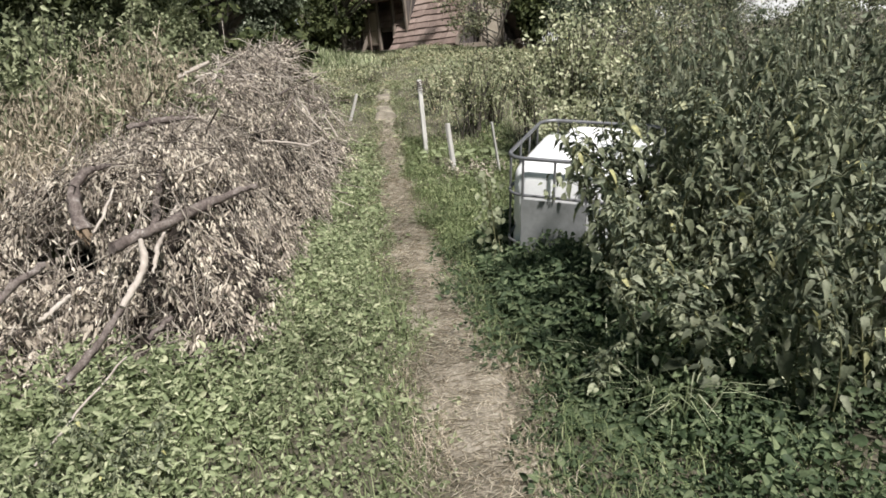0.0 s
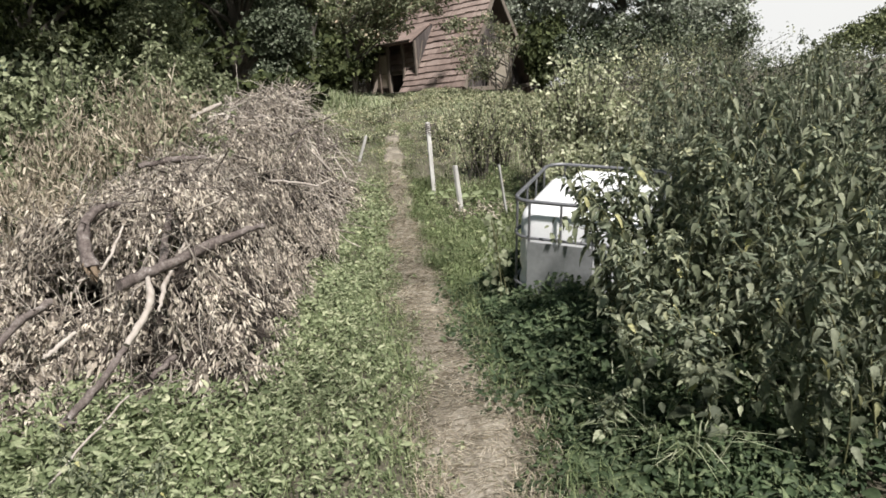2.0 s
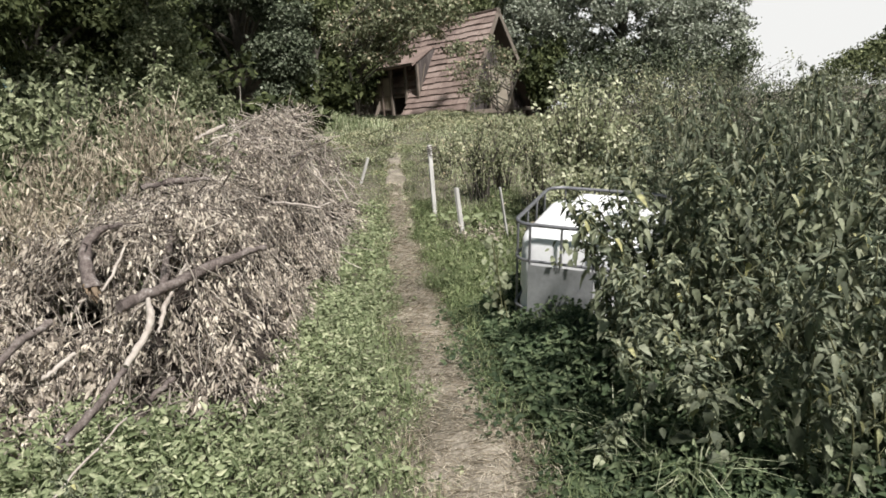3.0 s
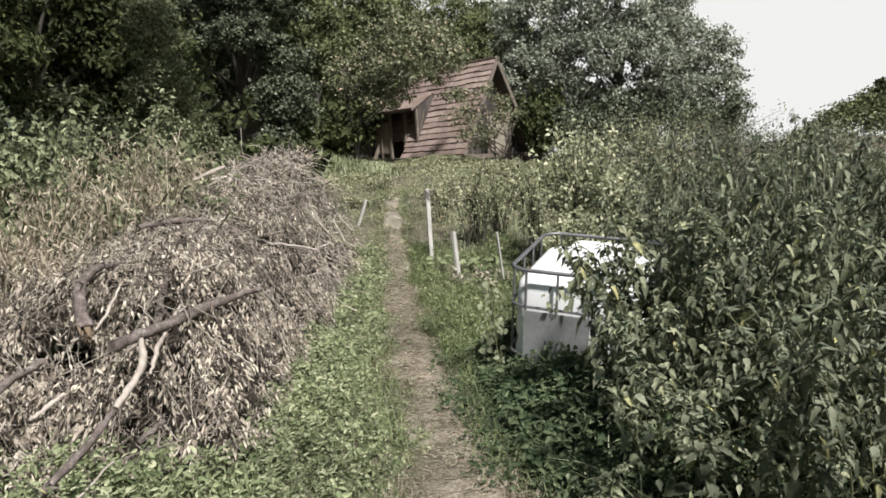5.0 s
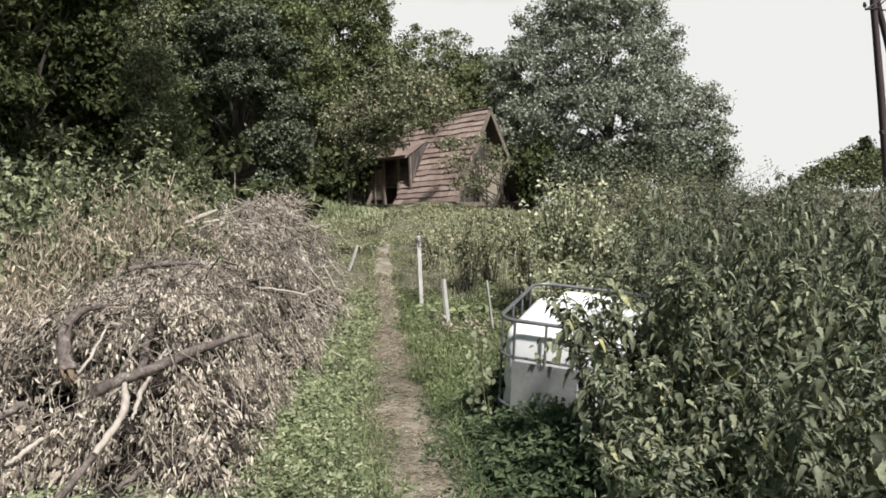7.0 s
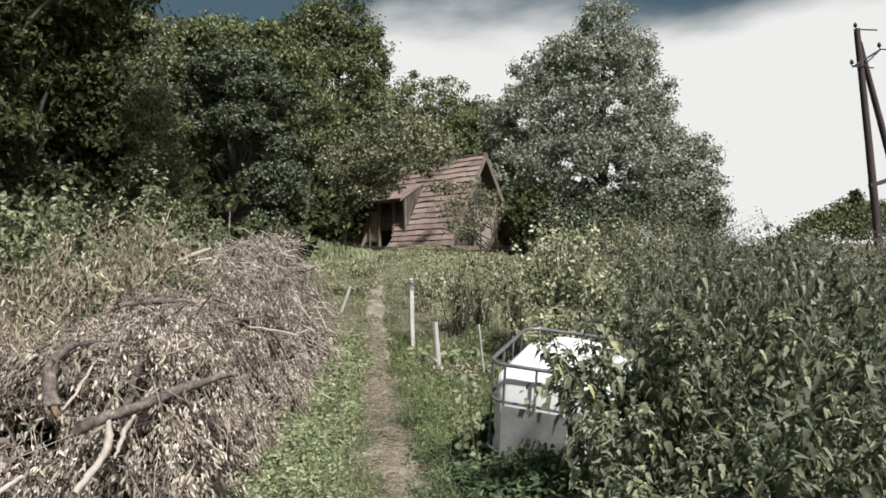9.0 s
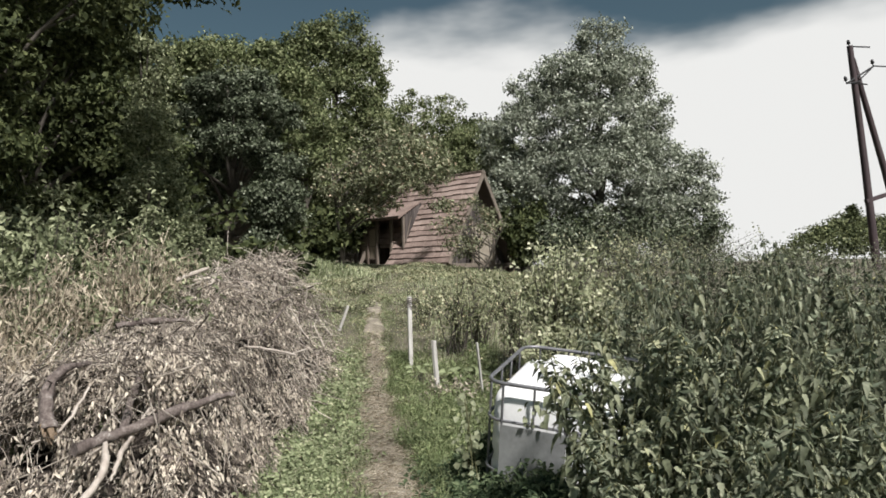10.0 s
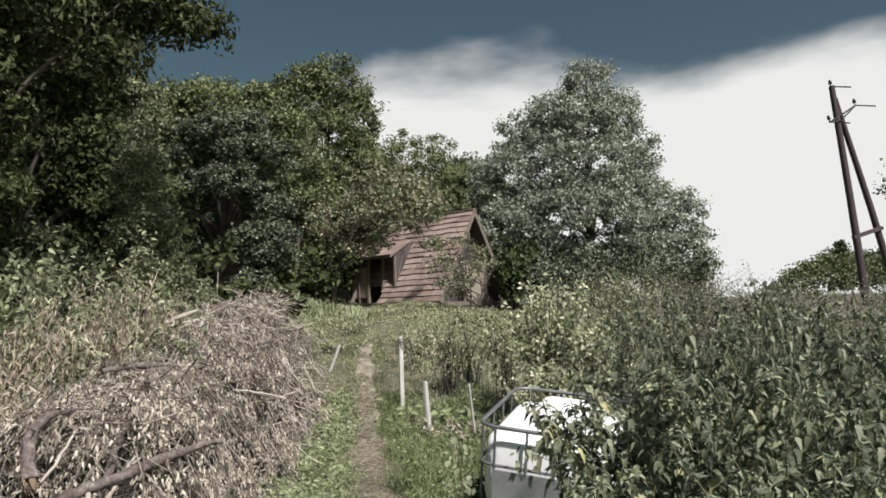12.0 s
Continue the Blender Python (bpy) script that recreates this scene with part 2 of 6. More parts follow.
FRUIT_BUSH = leaf_material("fruit_bush_leaf", [(0.0, (0.14, 0.16, 0.085)), (0.5, (0.37, 0.39, 0.24)), (1.0, (0.66, 0.65, 0.46))], 0.6, 0.36, 12.0)

# ---- shapes ----
rng = np.random.default_rng(7)


class Geo:
    """Collects vertices and faces for one mesh."""

    def __init__(self):
        self.v, self.f, self.sizes, self.n = [], [], [], 0

    def add(self, verts, faces):
        """faces: an array of rows of equal length."""
        verts, faces = np.asarray(verts, float).reshape(-1, 3), np.asarray(faces, int)
        self.v.append(verts)
        self.f.append((faces + self.n).ravel())
        self.sizes.append(np.full(len(faces), faces.shape[1]))
        self.n += len(verts)
        return self

    def mesh(self, name, material, smooth=False):
        me = bpy.data.meshes.new(name)
        v, f, s = np.concatenate(self.v), np.concatenate(self.f), np.concatenate(self.sizes)
        me.vertices.add(len(v))
        me.vertices.foreach_set("co", v.astype(np.float32).ravel())
        me.loops.add(len(f))
        me.loops.foreach_set("vertex_index", f.astype(np.int32))
        me.polygons.add(len(s))
        me.polygons.foreach_set("loop_start", (np.cumsum(s) - s).astype(np.int32))
        if smooth:
            me.polygons.foreach_set("use_smooth", np.ones(len(s), bool))
        me.update(calc_edges=True)
        me.validate()
        me.materials.append(material)
        return me

    def put(self, name, material, parent=None, label="", smooth=False, at=None):
        ob = new(name, self.mesh(name, material, smooth))
        if at is not None:
            ob.matrix_basis = at
        if parent is not None:
            ob.parent = parent
        if label:
            tagged(ob, label)
        return ob


def unit(a):
    return a / np.maximum(np.linalg.norm(a, axis=-1, keepdims=True), 1e-9)


def leaves(geo, base, axis, normal, length, width, fold=0.18, droop=0.15, fine=True):
    """Many leaves at once: base points, axes, upper sides, lengths, widths. fine: four triangles each, else two."""
    base = np.asarray(base, float)
    n = len(base)
    a = unit(np.asarray(axis, float))
    side = unit(np.cross(a, np.asarray(normal, float)) + 1e-6)
    up = np.cross(side, a)
    L, W = np.broadcast_to(length, n)[:, None], np.broadcast_to(width, n)[:, None]
    if fine:
        at = lambda u, w, h: base + a * L * u + side * W * w + up * L * h
        pts = np.stack([at(0, 0, 0), at(0.28, 0.5, fold * 0.5), at(0.65, 0.36, fold * 0.3 - droop * 0.4), at(1, 0, -droop),
                        at(0.65, -0.36, fold * 0.3 - droop * 0.4), at(0.28, -0.5, fold * 0.5)], 1)
        tri = np.array([[0, 1, 2], [0, 2, 3], [0, 3, 4], [0, 4, 5]])
        k = 6
    else:
        at = lambda u, w, h: base + a * L * u + side * W * w + up * L * h
        pts = np.stack([at(0, 0, 0), at(0.45, 0.5, fold), at(1, 0, -droop), at(0.45, -0.5, fold)], 1)
        tri = np.array([[0, 1, 2], [0, 2, 3]])
        k = 4
    geo.add(pts, (np.arange(n)[:, None, None] * k + tri).reshape(-1, 3))


def ovate(geo, base, axis, normal, length, width, fold=0.2, droop=0.12):
    """Rounded leaves of two folded halves: base points, axes, upper sides, lengths, widths."""
    base = np.asarray(base, float)
    n = len(base)
    a = unit(np.asarray(axis, float))
    side = unit(np.cross(a, np.asarray(normal, float)) + 1e-6)
    up = np.cross(side, a)
    L, W = np.broadcast_to(length, n)[:, None], np.broadcast_to(width, n)[:, None]
    at = lambda u, w: base + a * L * u + side * W * w + up * (W * abs(w) * fold * 2 - L * droop * u * u)
    pts = np.stack([at(0, 0), at(0.13, 0.34), at(0.36, 0.5), at(0.7, 0.27), at(1, 0), at(0.7, -0.27), at(0.36, -0.5), at(0.13, -0.34)], 1)
    i = np.arange(n)[:, None] * 8
    geo.add(pts, np.concatenate([i + [0, 1, 2, 3, 4], i + [0, 4, 5, 6, 7]], 0))


TEETH = ((0.0, 0.02), (0.1, 0.75), (0.22, 1.0), (0.27, 0.8), (0.48, 0.86), (0.53, 0.62), (0.76, 0.46), (0.8, 0.28), (1.0, 0.0))


def toothed(geo, base, axis, normal, length, width, fold=0.25, droop=0.3):
    """Leaves with a midrib and saw-toothed edges."""
    base = np.asarray(base, float)
    n, k = len(base), len(TEETH)
    a = unit(np.asarray(axis, float))
    side = unit(np.cross(a, np.asarray(normal, float)) + 1e-6)
    up = np.cross(side, a)
    L, W = np.broadcast_to(length, n)[:, None], np.broadcast_to(width, n)[:, None] / 2
    rows = []
    for u, w in TEETH:
        mid = base + a * L * u - up * L * droop * u * u
        rows += [mid - side * W * w + up * W * w * fold, mid, mid + side * W * w + up * W * w * fold]
    i = np.arange(k - 1)[:, None] * 3
    quad = np.concatenate([i + [0, 1, 4, 3], i + [1, 2, 5, 4]], 0)
    geo.add(np.stack(rows, 1), (np.arange(n)[:, None, None] * 3 * k + quad).reshape(-1, 4))


def tube(geo, pts, radii, sides=5, cap=True):
    """A bent round bar through the points."""
    pts = np.asarray(pts, float)
    n = len(pts)
    radii = np.broadcast_to(radii, n)
    d = unit(np.gradient(pts, axis=0))
    ref = np.array([0, 0, 1.0]) if abs(d[:, 2]).mean() < 0.8 else np.array([1.0, 0, 0])
    s = unit(np.cross(d, ref))
    u = np.cross(s, d)
    ang = np.arange(sides) / sides * 2 * np.pi
    ring = pts[:, None] + radii[:, None, None] * (s[:, None] * np.cos(ang)[None, :, None] + u[:, None] * np.sin(ang)[None, :, None])
    i, j = np.meshgrid(np.arange(n - 1), np.arange(sides), indexing="ij")
    k = (j + 1) % sides
    geo.add(ring, np.stack([i * sides + j, i * sides + k, (i + 1) * sides + k, (i + 1) * sides + j], -1).reshape(-1, 4))
    if cap:
        geo.add(ring[0], [list(range(sides))[::-1]])
        geo.add(ring[-1], [list(range(sides))])


def twigs(geo, a, b, r0, r1, bend=0.08, sides=3):
    """Many thin bent sticks at once, from points a to points b."""
    a, b = np.asarray(a, float), np.asarray(b, float)
    n = len(a)
    d = unit(b - a)
    s = unit(np.cross(d, rng.normal(size=(n, 3))))
    u = np.cross(s, d)
    ln = np.linalg.norm(b - a, axis=1, keepdims=True)
    mid1 = a + (b - a) * 0.35 + s * ln * bend * rng.normal(size=(n, 1))
    mid2 = a + (b - a) * 0.7 + u * ln * bend * rng.normal(size=(n, 1))
    r0, r1 = np.broadcast_to(r0, n), np.broadcast_to(r1, n)
    ang = np.arange(sides) / sides * 2 * np.pi
    off = s[:, None] * np.cos(ang)[None, :, None] + u[:, None] * np.sin(ang)[None, :, None]
    rings = [p[:, None] + off * (r0 + (r1 - r0) * w)[:, None, None] for p, w in ((a, 0), (mid1, 0.35), (mid2, 0.7), (b, 1))]
    pts = np.stack(rings, 1)
    f = []
    for i in range(3):
        for j in range(sides):
            k = (j + 1) % sides
            f.append([i * sides + j, i * sides + k, (i + 1) * sides + k, (i + 1) * sides + j])
    geo.add(pts, (np.arange(n)[:, None, None] * 4 * sides + np.array(f)).reshape(-1, 4))


def box_bm(size, at=(0, 0, 0), turn=None, bevel=0.0):
    bm = bmesh.new()
    bmesh.ops.create_cube(bm, size=1.0)
    bmesh.ops.scale(bm, vec=size, verts=bm.verts)
    if bevel:
        bmesh.ops.bevel(bm, geom=bm.edges[:], offset=bevel, segments=1, affect="EDGES")
    if turn is not None:
        bmesh.ops.transform(bm, matrix=turn, verts=bm.verts)
    bmesh.ops.translate(bm, vec=at, verts=bm.verts)
    return bm


def part(name, bm, material, parent, label=""):
    me = bpy.data.meshes.new(name)
    bm.to_mesh(me)
    bm.free()
    me.materials.append(material)
    ob = new(name, me)
    ob.parent = parent
    if label:
        tagged(ob, label)
    return ob


def thing(name, label, category, group="", at=None):
    ob = new(name)
    ob.empty_display_size = 0.1
    if at is not None:
        ob.matrix_basis = at
    return tagged(ob, label, category, group)


def beam_bm(a, b, w, h, bevel=0.004, roll=0.0):
    """A bevelled bar from a to b."""
    a, b = Vector(a), Vector(b)
    turn = (b - a).to_track_quat("Z", "Y").to_matrix().to_4x4() @ Matrix.Rotation(roll, 4, "Z")
    bm = box_bm((w, h, (b - a).length), bevel=bevel)
    bmesh.ops.transform(bm, matrix=Matrix.Translation((a + b) / 2) @ turn, verts=bm.verts)
    return bm


def smooth01(v):
    v = np.clip(v, 0, 1)
    return v * v * (3 - 2 * v)


# ---- the lie of the land ----
def ground_z(x, y):
    x, y = np.asarray(x, float), np.asarray(y, float)
    z = np.interp(y, [-400, 0, 5, 7, 9, 12, 16, 21, 27, 40, 100, 400], [-6, 0, 0, 0.05, 0.2, 0.75, 1.2, 1.65, 2.05, 2.4, 3.0, 4.0])
    bank = smooth01((-x - 2.9) / 3.5) * smooth01((y - 3) / 4) * 1.5
    dip = -0.16 * smooth01((x - 0.35) / 0.6) * smooth01((8.5 - y) / 2.5) * smooth01((y + 2) / 3)
    fall = -0.5 * smooth01((x + 0.5) / 4.5) * smooth01((y - 13) / 9)
    wob = 0.035 * np.sin(1.7 * x + 0.6 * y) * np.cos(1.3 * y - 0.5 * x) + 0.012 * np.sin(5.1 * x + 1) * np.sin(4.3 * y)
    return z + bank + dip + fall + wob


PATH_Y = np.array([-6.0, 0.0, 2.4, 3.8, 5.4, 8.0, 10.0, 12.0, 15.0, 18.0, 22.0])
PATH_X = np.array([0.6, 0.22, 0.08, -0.06, -0.28, -0.58, -0.75, -0.9, -1.08, -1.2, -1.25])


def path_x(y):
    return np.interp(y, PATH_Y, PATH_X)


def path_half(y):
    return np.interp(y, [0, 2.3, 4, 6, 9, 12, 22], [0.27, 0.23, 0.2, 0.19, 0.17, 0.13, 0.1])


def off_path(x, y):
    """Distance outside the trodden strip; below zero on it."""
    wob = 0.06 * np.sin(2.6 * y) + 0.05 * np.sin(6.1 * y + 1.0 + np.sign(x - path_x(y)))
    return np.abs(x - path_x(y)) - path_half(y) - wob


def pile_z(x, y):
    """Height of the brush pile over the ground."""
    x, y = np.asarray(x, float), np.asarray(y, float)
    edge = -1.16 - 0.12 * smooth01((y - 4.4) / 1.2)
    front = (y - 3.28 - 0.12 * np.sin(2.5 * x)) * 1.2
    right = (edge - x) * 2.5
    cap = np.interp(y, [3, 4.6, 5.2, 6.2, 8.0, 9.2, 10.5], [0.9, 1.1, 1.2, 1.12, 1.5, 1.5, 0.9]) - smooth01((-x - 2.3) / 0.8) * np.interp(y, [3.6, 4.5, 6, 7.5], [0.25, 0.45, 0.7, 1.0])
    back = (10.6 - y) * 1.2
    left = (x + 4.9) * 1.4
    h = np.minimum(np.minimum(np.minimum(front, right), np.minimum(cap, back)), left)
    h = h + 0.11 * np.sin(4 * x + 2 * y) * np.sin(3.1 * y - x) + 0.08 * np.sin(9 * x + y) * np.sin(8 * y)
    return np.maximum(h, 0)

# ---- ground ----
def spread(n, far, near):
    u = np.linspace(-1, 1, n)
    return near * u + (far - near) * np.sign(u) * np.abs(u) ** 5


gx, gy = spread(121, 400.0, 9.0), spread(181, 400.0, 16.0) + 8.0
GX, GY = np.meshgrid(gx, gy)
gi, gj = np.meshgrid(np.arange(180), np.arange(120), indexing="ij")
quad = np.stack([gi * 121 + gj, gi * 121 + gj + 1, (gi + 1) * 121 + gj + 1, (gi + 1) * 121 + gj], -1).reshape(-1, 4)
ground = Geo().add(np.stack([GX, GY, ground_z(GX, GY)], -1), quad).put("ground", SOIL, smooth=True)
tagged(ground, "dark bare soil of a rising garden slope", "ground", kind="structure")

ys = np.linspace(-5.0, 15.5, 260)
us = np.linspace(-1, 1, 13)
PY, PU = np.meshgrid(ys, us, indexing="ij")
rag = (1 + 0.2 * np.sin(5.3 * PY + 2 * np.sign(PU)) + 0.14 * np.sin(13 * PY + PU)) * (1 - 0.2 * smooth01((PY - 6) / 8))
PX = path_x(PY) + PU * (path_half(PY) + 0.07) * rag
PZ = ground_z(PX, PY) + 0.022 - 0.05 * np.abs(PU) ** 4 + 0.008 * np.sin(17 * PX + 9 * PY) * np.sin(14 * PY)
PZ += 0.06 * (smooth01((PY - 11.4) / 0.15) - smooth01((PY - 11.4) / 2.2))
PZ += 0.06 * (smooth01((PY - 13.2) / 0.15) - smooth01((PY - 13.2) / 2.0))
pi_, pj = np.meshgrid(np.arange(259), np.arange(12), indexing="ij")
quad = np.stack([pi_ * 13 + pj, pi_ * 13 + pj + 1, (pi_ + 1) * 13 + pj + 1, (pi_ + 1) * 13 + pj], -1).reshape(-1, 4)
path_ob = Geo().add(np.stack([PX, PY, PZ], -1), quad).put("path", DIRT, smooth=True)
tagged(path_ob, "narrow trodden footpath of pale dry dirt", "path", kind="structure")


def scatter(n, x0, x1, y0, y1):
    return rng.uniform(x0, x1, n), rng.uniform(y0, y1, n)


def rosettes(geo, x, y, z, size, per=5, lift=0.5, ratio=0.55, height=0.06, fine=True):
    """Low plants: per leaves spread round each point on short stalks."""
    n = len(x)
    yaw = rng.uniform(0, 2 * np.pi, (n, 1)) + np.arange(per) * 2 * np.pi / per + rng.normal(0, 0.25, (n, per))
    el = rng.normal(lift, 0.25, (n, per))
    axis = np.stack([np.cos(yaw) * np.cos(el), np.sin(yaw) * np.cos(el), np.sin(el)], -1)
    L = (size[:, None] * rng.uniform(0.6, 1.25, (n, per)))
    h = height * rng.uniform(0.1, 1.0, (n, per)) * size[:, None] / 0.05
    base = np.stack([x, y, z], -1)[:, None] + axis * L[..., None] * 0.35
    base[..., 2] += h
    up = np.broadcast_to([0, 0, 1.0], axis.shape) + rng.normal(0, 0.3, axis.shape)
    W = L * ratio * rng.uniform(0.65, 1.35, L.shape)
    big = np.broadcast_to(((size > 0.03) & fine)[:, None], L.shape)
    for pick, detail in ((big, True), (~big, False)):
        if pick.any():
            leaves(geo, base[pick], axis[pick], up[pick], L[pick], W[pick], fold=0.2, droop=0.25, fine=detail)


SUNWARD = np.array([0.2, -0.5, 0.84])


def tufts(geo, x, y, z, size, per=4, ratio=0.75, height=1.0, wild=0.4):
    """Low broad-leaved plants: per leaves round each point, held out flat towards the light on stalks of uneven height."""
    n = len(x)
    up = unit(SUNWARD + rng.normal(0, wild, (n, per, 3)))
    yaw = rng.uniform(0, 2 * np.pi, (n, 1)) + np.arange(per) * 2 * np.pi / per + rng.normal(0, 0.3, (n, per))
    h = np.stack([np.cos(yaw), np.sin(yaw), 0 * yaw], -1)
    axis = unit(h - up * (h * up).sum(-1, keepdims=True))
    L = size[:, None] * rng.uniform(0.6, 1.3, (n, per))
    base = np.stack([x, y, z], -1)[:, None] + h * L[..., None] * rng.uniform(0.1, 0.5, (n, per, 1))
    base[..., 2] += height * size[:, None] * rng.uniform(0.2, 1.3, (n, per))
    flat = lambda q: q.reshape(-1, 3)
    ovate(geo, flat(base), flat(axis), flat(up), L.ravel(), (L * ratio * rng.uniform(0.55, 1.15, (n, 1)) * rng.uniform(0.85, 1.15, L.shape)).ravel(), 0.22, 0.25)


def mounds(x, y):
    """The uneven height of the low growth, 0 to 1."""
    return 0.5 + 0.28 * np.sin(3.1 * x + 1.3 * y) * np.sin(2.7 * y - 0.9 * x + 1) + 0.22 * np.sin(7.3 * x - 2 * y) * np.sin(6.1 * y + 3 * x)


def blades(geo, x, y, z, length, width=0.006, lean=0.5):
    """Grass: each blade two bent pieces."""
    n = len(x)
    yaw = rng.uniform(0, 2 * np.pi, n)
    out = np.stack([np.cos(yaw), np.sin(yaw), 0 * yaw], -1)
    side = np.stack([-np.sin(yaw), np.cos(yaw), 0 * yaw], -1) * np.broadcast_to(width, n)[:, None] / 2
    b = np.stack([x, y, z], -1)
    k = rng.uniform(0.2, 1.0, n)[:, None] * np.broadcast_to(lean, n)[:, None]
    L = np.broadcast_to(length, n)[:, None]
    m = b + out * L * 0.35 * k + np.array([0, 0, 1.0]) * L * (0.62 - 0.12 * k)
    t = b + out * L * (0.75 * k + 0.1) + np.array([0, 0, 1.0]) * L * np.maximum(0.95 - 0.5 * k, 0.15)
    pts = np.stack([b - side, b + side, m + side * 0.8, m - side * 0.8, t], 1)
    idx = np.arange(n)[:, None]
    geo.add(pts, np.concatenate([idx * 5 + [0, 1, 2], idx * 5 + [0, 2, 3], idx * 5 + [3, 2, 4]], 0))


# low leafy plants on the sunny side of the path
g = Geo()
x, y = scatter(25000, -3.1, 0.3, 0.7, 10.5)
keep = (x > -2.85 - 0.15 * np.sin(4 * y)) & (x < path_x(y)) & (off_path(x, y) > rng.normal(-0.03, 0.1, len(x))) & (pile_z(x, y) < 0.3) & (rng.uniform(size=len(x)) < np.interp(y, [1, 3, 6, 10], [0.7, 1.0, 0.75, 0.7]))
x, y = x[keep], y[keep]
tall = mounds(x, y) * smooth01(off_path(x, y) / 0.5)
tufts(g, x, y, ground_z(x, y) + 0.1 * tall * rng.uniform(0, 1, len(x)), (0.014 + rng.exponential(0.012, len(x)).clip(0, 0.035)) * (0.85 + 0.3 * tall) * np.interp(y, [1, 3.5, 8], [0.75, 0.95, 1.35]), 4, 0.66, wild=0.55)
tagged(g.put("ground_cover", COVER), "dense light green low weeds beside the path", "ground cover", kind="stuff")

# low plants on the shaded side, in the leaf colour darkened for that shade
g = Geo()
x, y = scatter(13500, -0.2, 2.6, 0.7, 6.0)
keep = (x < 2.3 + 0.15 * np.sin(4 * y)) & (x > path_x(y)) & (off_path(x, y) > rng.normal(-0.03, 0.1, len(x)))
x, y = x[keep], y[keep]
tall = smooth01((x - path_x(y) - 0.4) / 0.7)
tufts(g, x, y, ground_z(x, y) + (0.06 + 0.26 * tall) * mounds(x, y) * rng.uniform(0, 1, len(x)), (0.014 + rng.exponential(0.011, len(x)).clip(0, 0.03)) * (1 + 0.35 * tall), 4, 0.74, wild=0.55)
tagged(g.put("ground_cover", COVER_SHADED), "low weeds and strawberry-like leaves, shade put into their dark green", "ground cover", kind="stuff")

# thinner weeds on the ground behind and beside the way
g = Geo()
x, y = scatter(9000, -9.0, 9.0, -8.0, 10.0)
keep = (off_path(x, y) > 0.0) & ((y < 1.0) | (x < -2.9) | (x > 2.1)) & (pile_z(x, y) < 0.1)
x, y = x[keep], y[keep]
rosettes(g, x, y, ground_z(x, y), rng.uniform(0.05, 0.13, len(x)), 5, fine=False)
tagged(g.put("sparse_weeds", COVER), "scattered low weeds on the open ground", "weeds", kind="stuff")

# grass along the path and up the slope
g = Geo()
x, y = scatter(84000, -2.2, 1.6, 0.3, 16.0)
d = off_path(x, y)
keep = (d > -0.2) & (rng.uniform(size=len(x)) < np.where(d < -0.07, 0.54 + 0.3 * smooth01((3.4 - y) / 1.5) + 0.5 * smooth01((y - 5) / 3) + 0.5 * smooth01((y - 9.5) / 2) + 0.32 * np.sin(9 * x + 4 * y) * np.sin(6 * y), np.where(d < 0.22, 0.9, 0.25))) & (pile_z(x, y) < 0.15)
x, y, d = x[keep], y[keep], d[keep]
tuft = smooth01((y - 4.2) / 1.0) * smooth01((8.5 - y) / 1.5) * (x > path_x(y)) * smooth01((x - path_x(y) - 0.2) / 0.3)
blades(g, x, y, ground_z(x, y), rng.uniform(0.03, 0.12, len(x)) * (1 + 1.9 * tuft) * np.where(d < -0.05, 0.5, 1.0), 0.005 + 0.002 * tuft, 1.3 + 0.3 * tuft)
tagged(g.put("grass", GRASS), "short green grass fringing the footpath", "grass", kind="stuff")

# soft taller grass round the posts
g = Geo()
x, y = scatter(15000, -0.5, 1.1, 5.4, 10.4)
keep = (x > path_x(y)) & (off_path(x, y) > 0.03) & (np.sin(4.1 * x + 2.2 * y) * np.sin(3.3 * y - 1.4 * x) + rng.normal(0, 0.35, len(x)) > -0.25) & (x < 0.75 + 0.1 * (y - 5.4))
x, y = x[keep], y[keep]
blades(g, x, y, ground_z(x, y), rng.uniform(0.06, 0.22, len(x)), 0.007, 1.5)
x, y = x[::9], y[::9]
tufts(g, x, y, ground_z(x, y) + rng.uniform(0.0, 0.12, len(x)), rng.uniform(0.03, 0.06, len(x)), 3, 0.5, wild=0.6)
tagged(g.put("soft_grass", GRASS), "soft green grass round the posts", "grass", kind="stuff")

# meadow plants on the slope below the cabin, in the light-lifted green
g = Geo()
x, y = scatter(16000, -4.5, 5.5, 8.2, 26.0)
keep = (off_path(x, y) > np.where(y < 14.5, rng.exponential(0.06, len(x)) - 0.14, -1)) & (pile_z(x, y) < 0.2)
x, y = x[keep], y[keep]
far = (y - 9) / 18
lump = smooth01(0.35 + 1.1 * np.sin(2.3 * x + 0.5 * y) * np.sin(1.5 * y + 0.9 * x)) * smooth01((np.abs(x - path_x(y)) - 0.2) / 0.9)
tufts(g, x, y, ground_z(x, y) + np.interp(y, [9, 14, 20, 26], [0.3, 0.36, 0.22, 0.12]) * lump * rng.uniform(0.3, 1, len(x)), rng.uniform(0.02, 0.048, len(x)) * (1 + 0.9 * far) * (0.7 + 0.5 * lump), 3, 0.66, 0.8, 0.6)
tagged(g.put("meadow_plants", MEADOW), "meadow weeds on the slope, their pale green lifted for the light", "meadow", kind="stuff")

# rough grass up the slope
g = Geo()
x, y = scatter(34000, -4.5, 4.5, 7.5, 27.0)
keep = (off_path(x, y) > np.where(y < 14.0, -0.06 - 0.25 * rng.uniform(size=len(x)) ** 2, -1)) & (pile_z(x, y) < 0.2)
x, y = x[keep], y[keep]
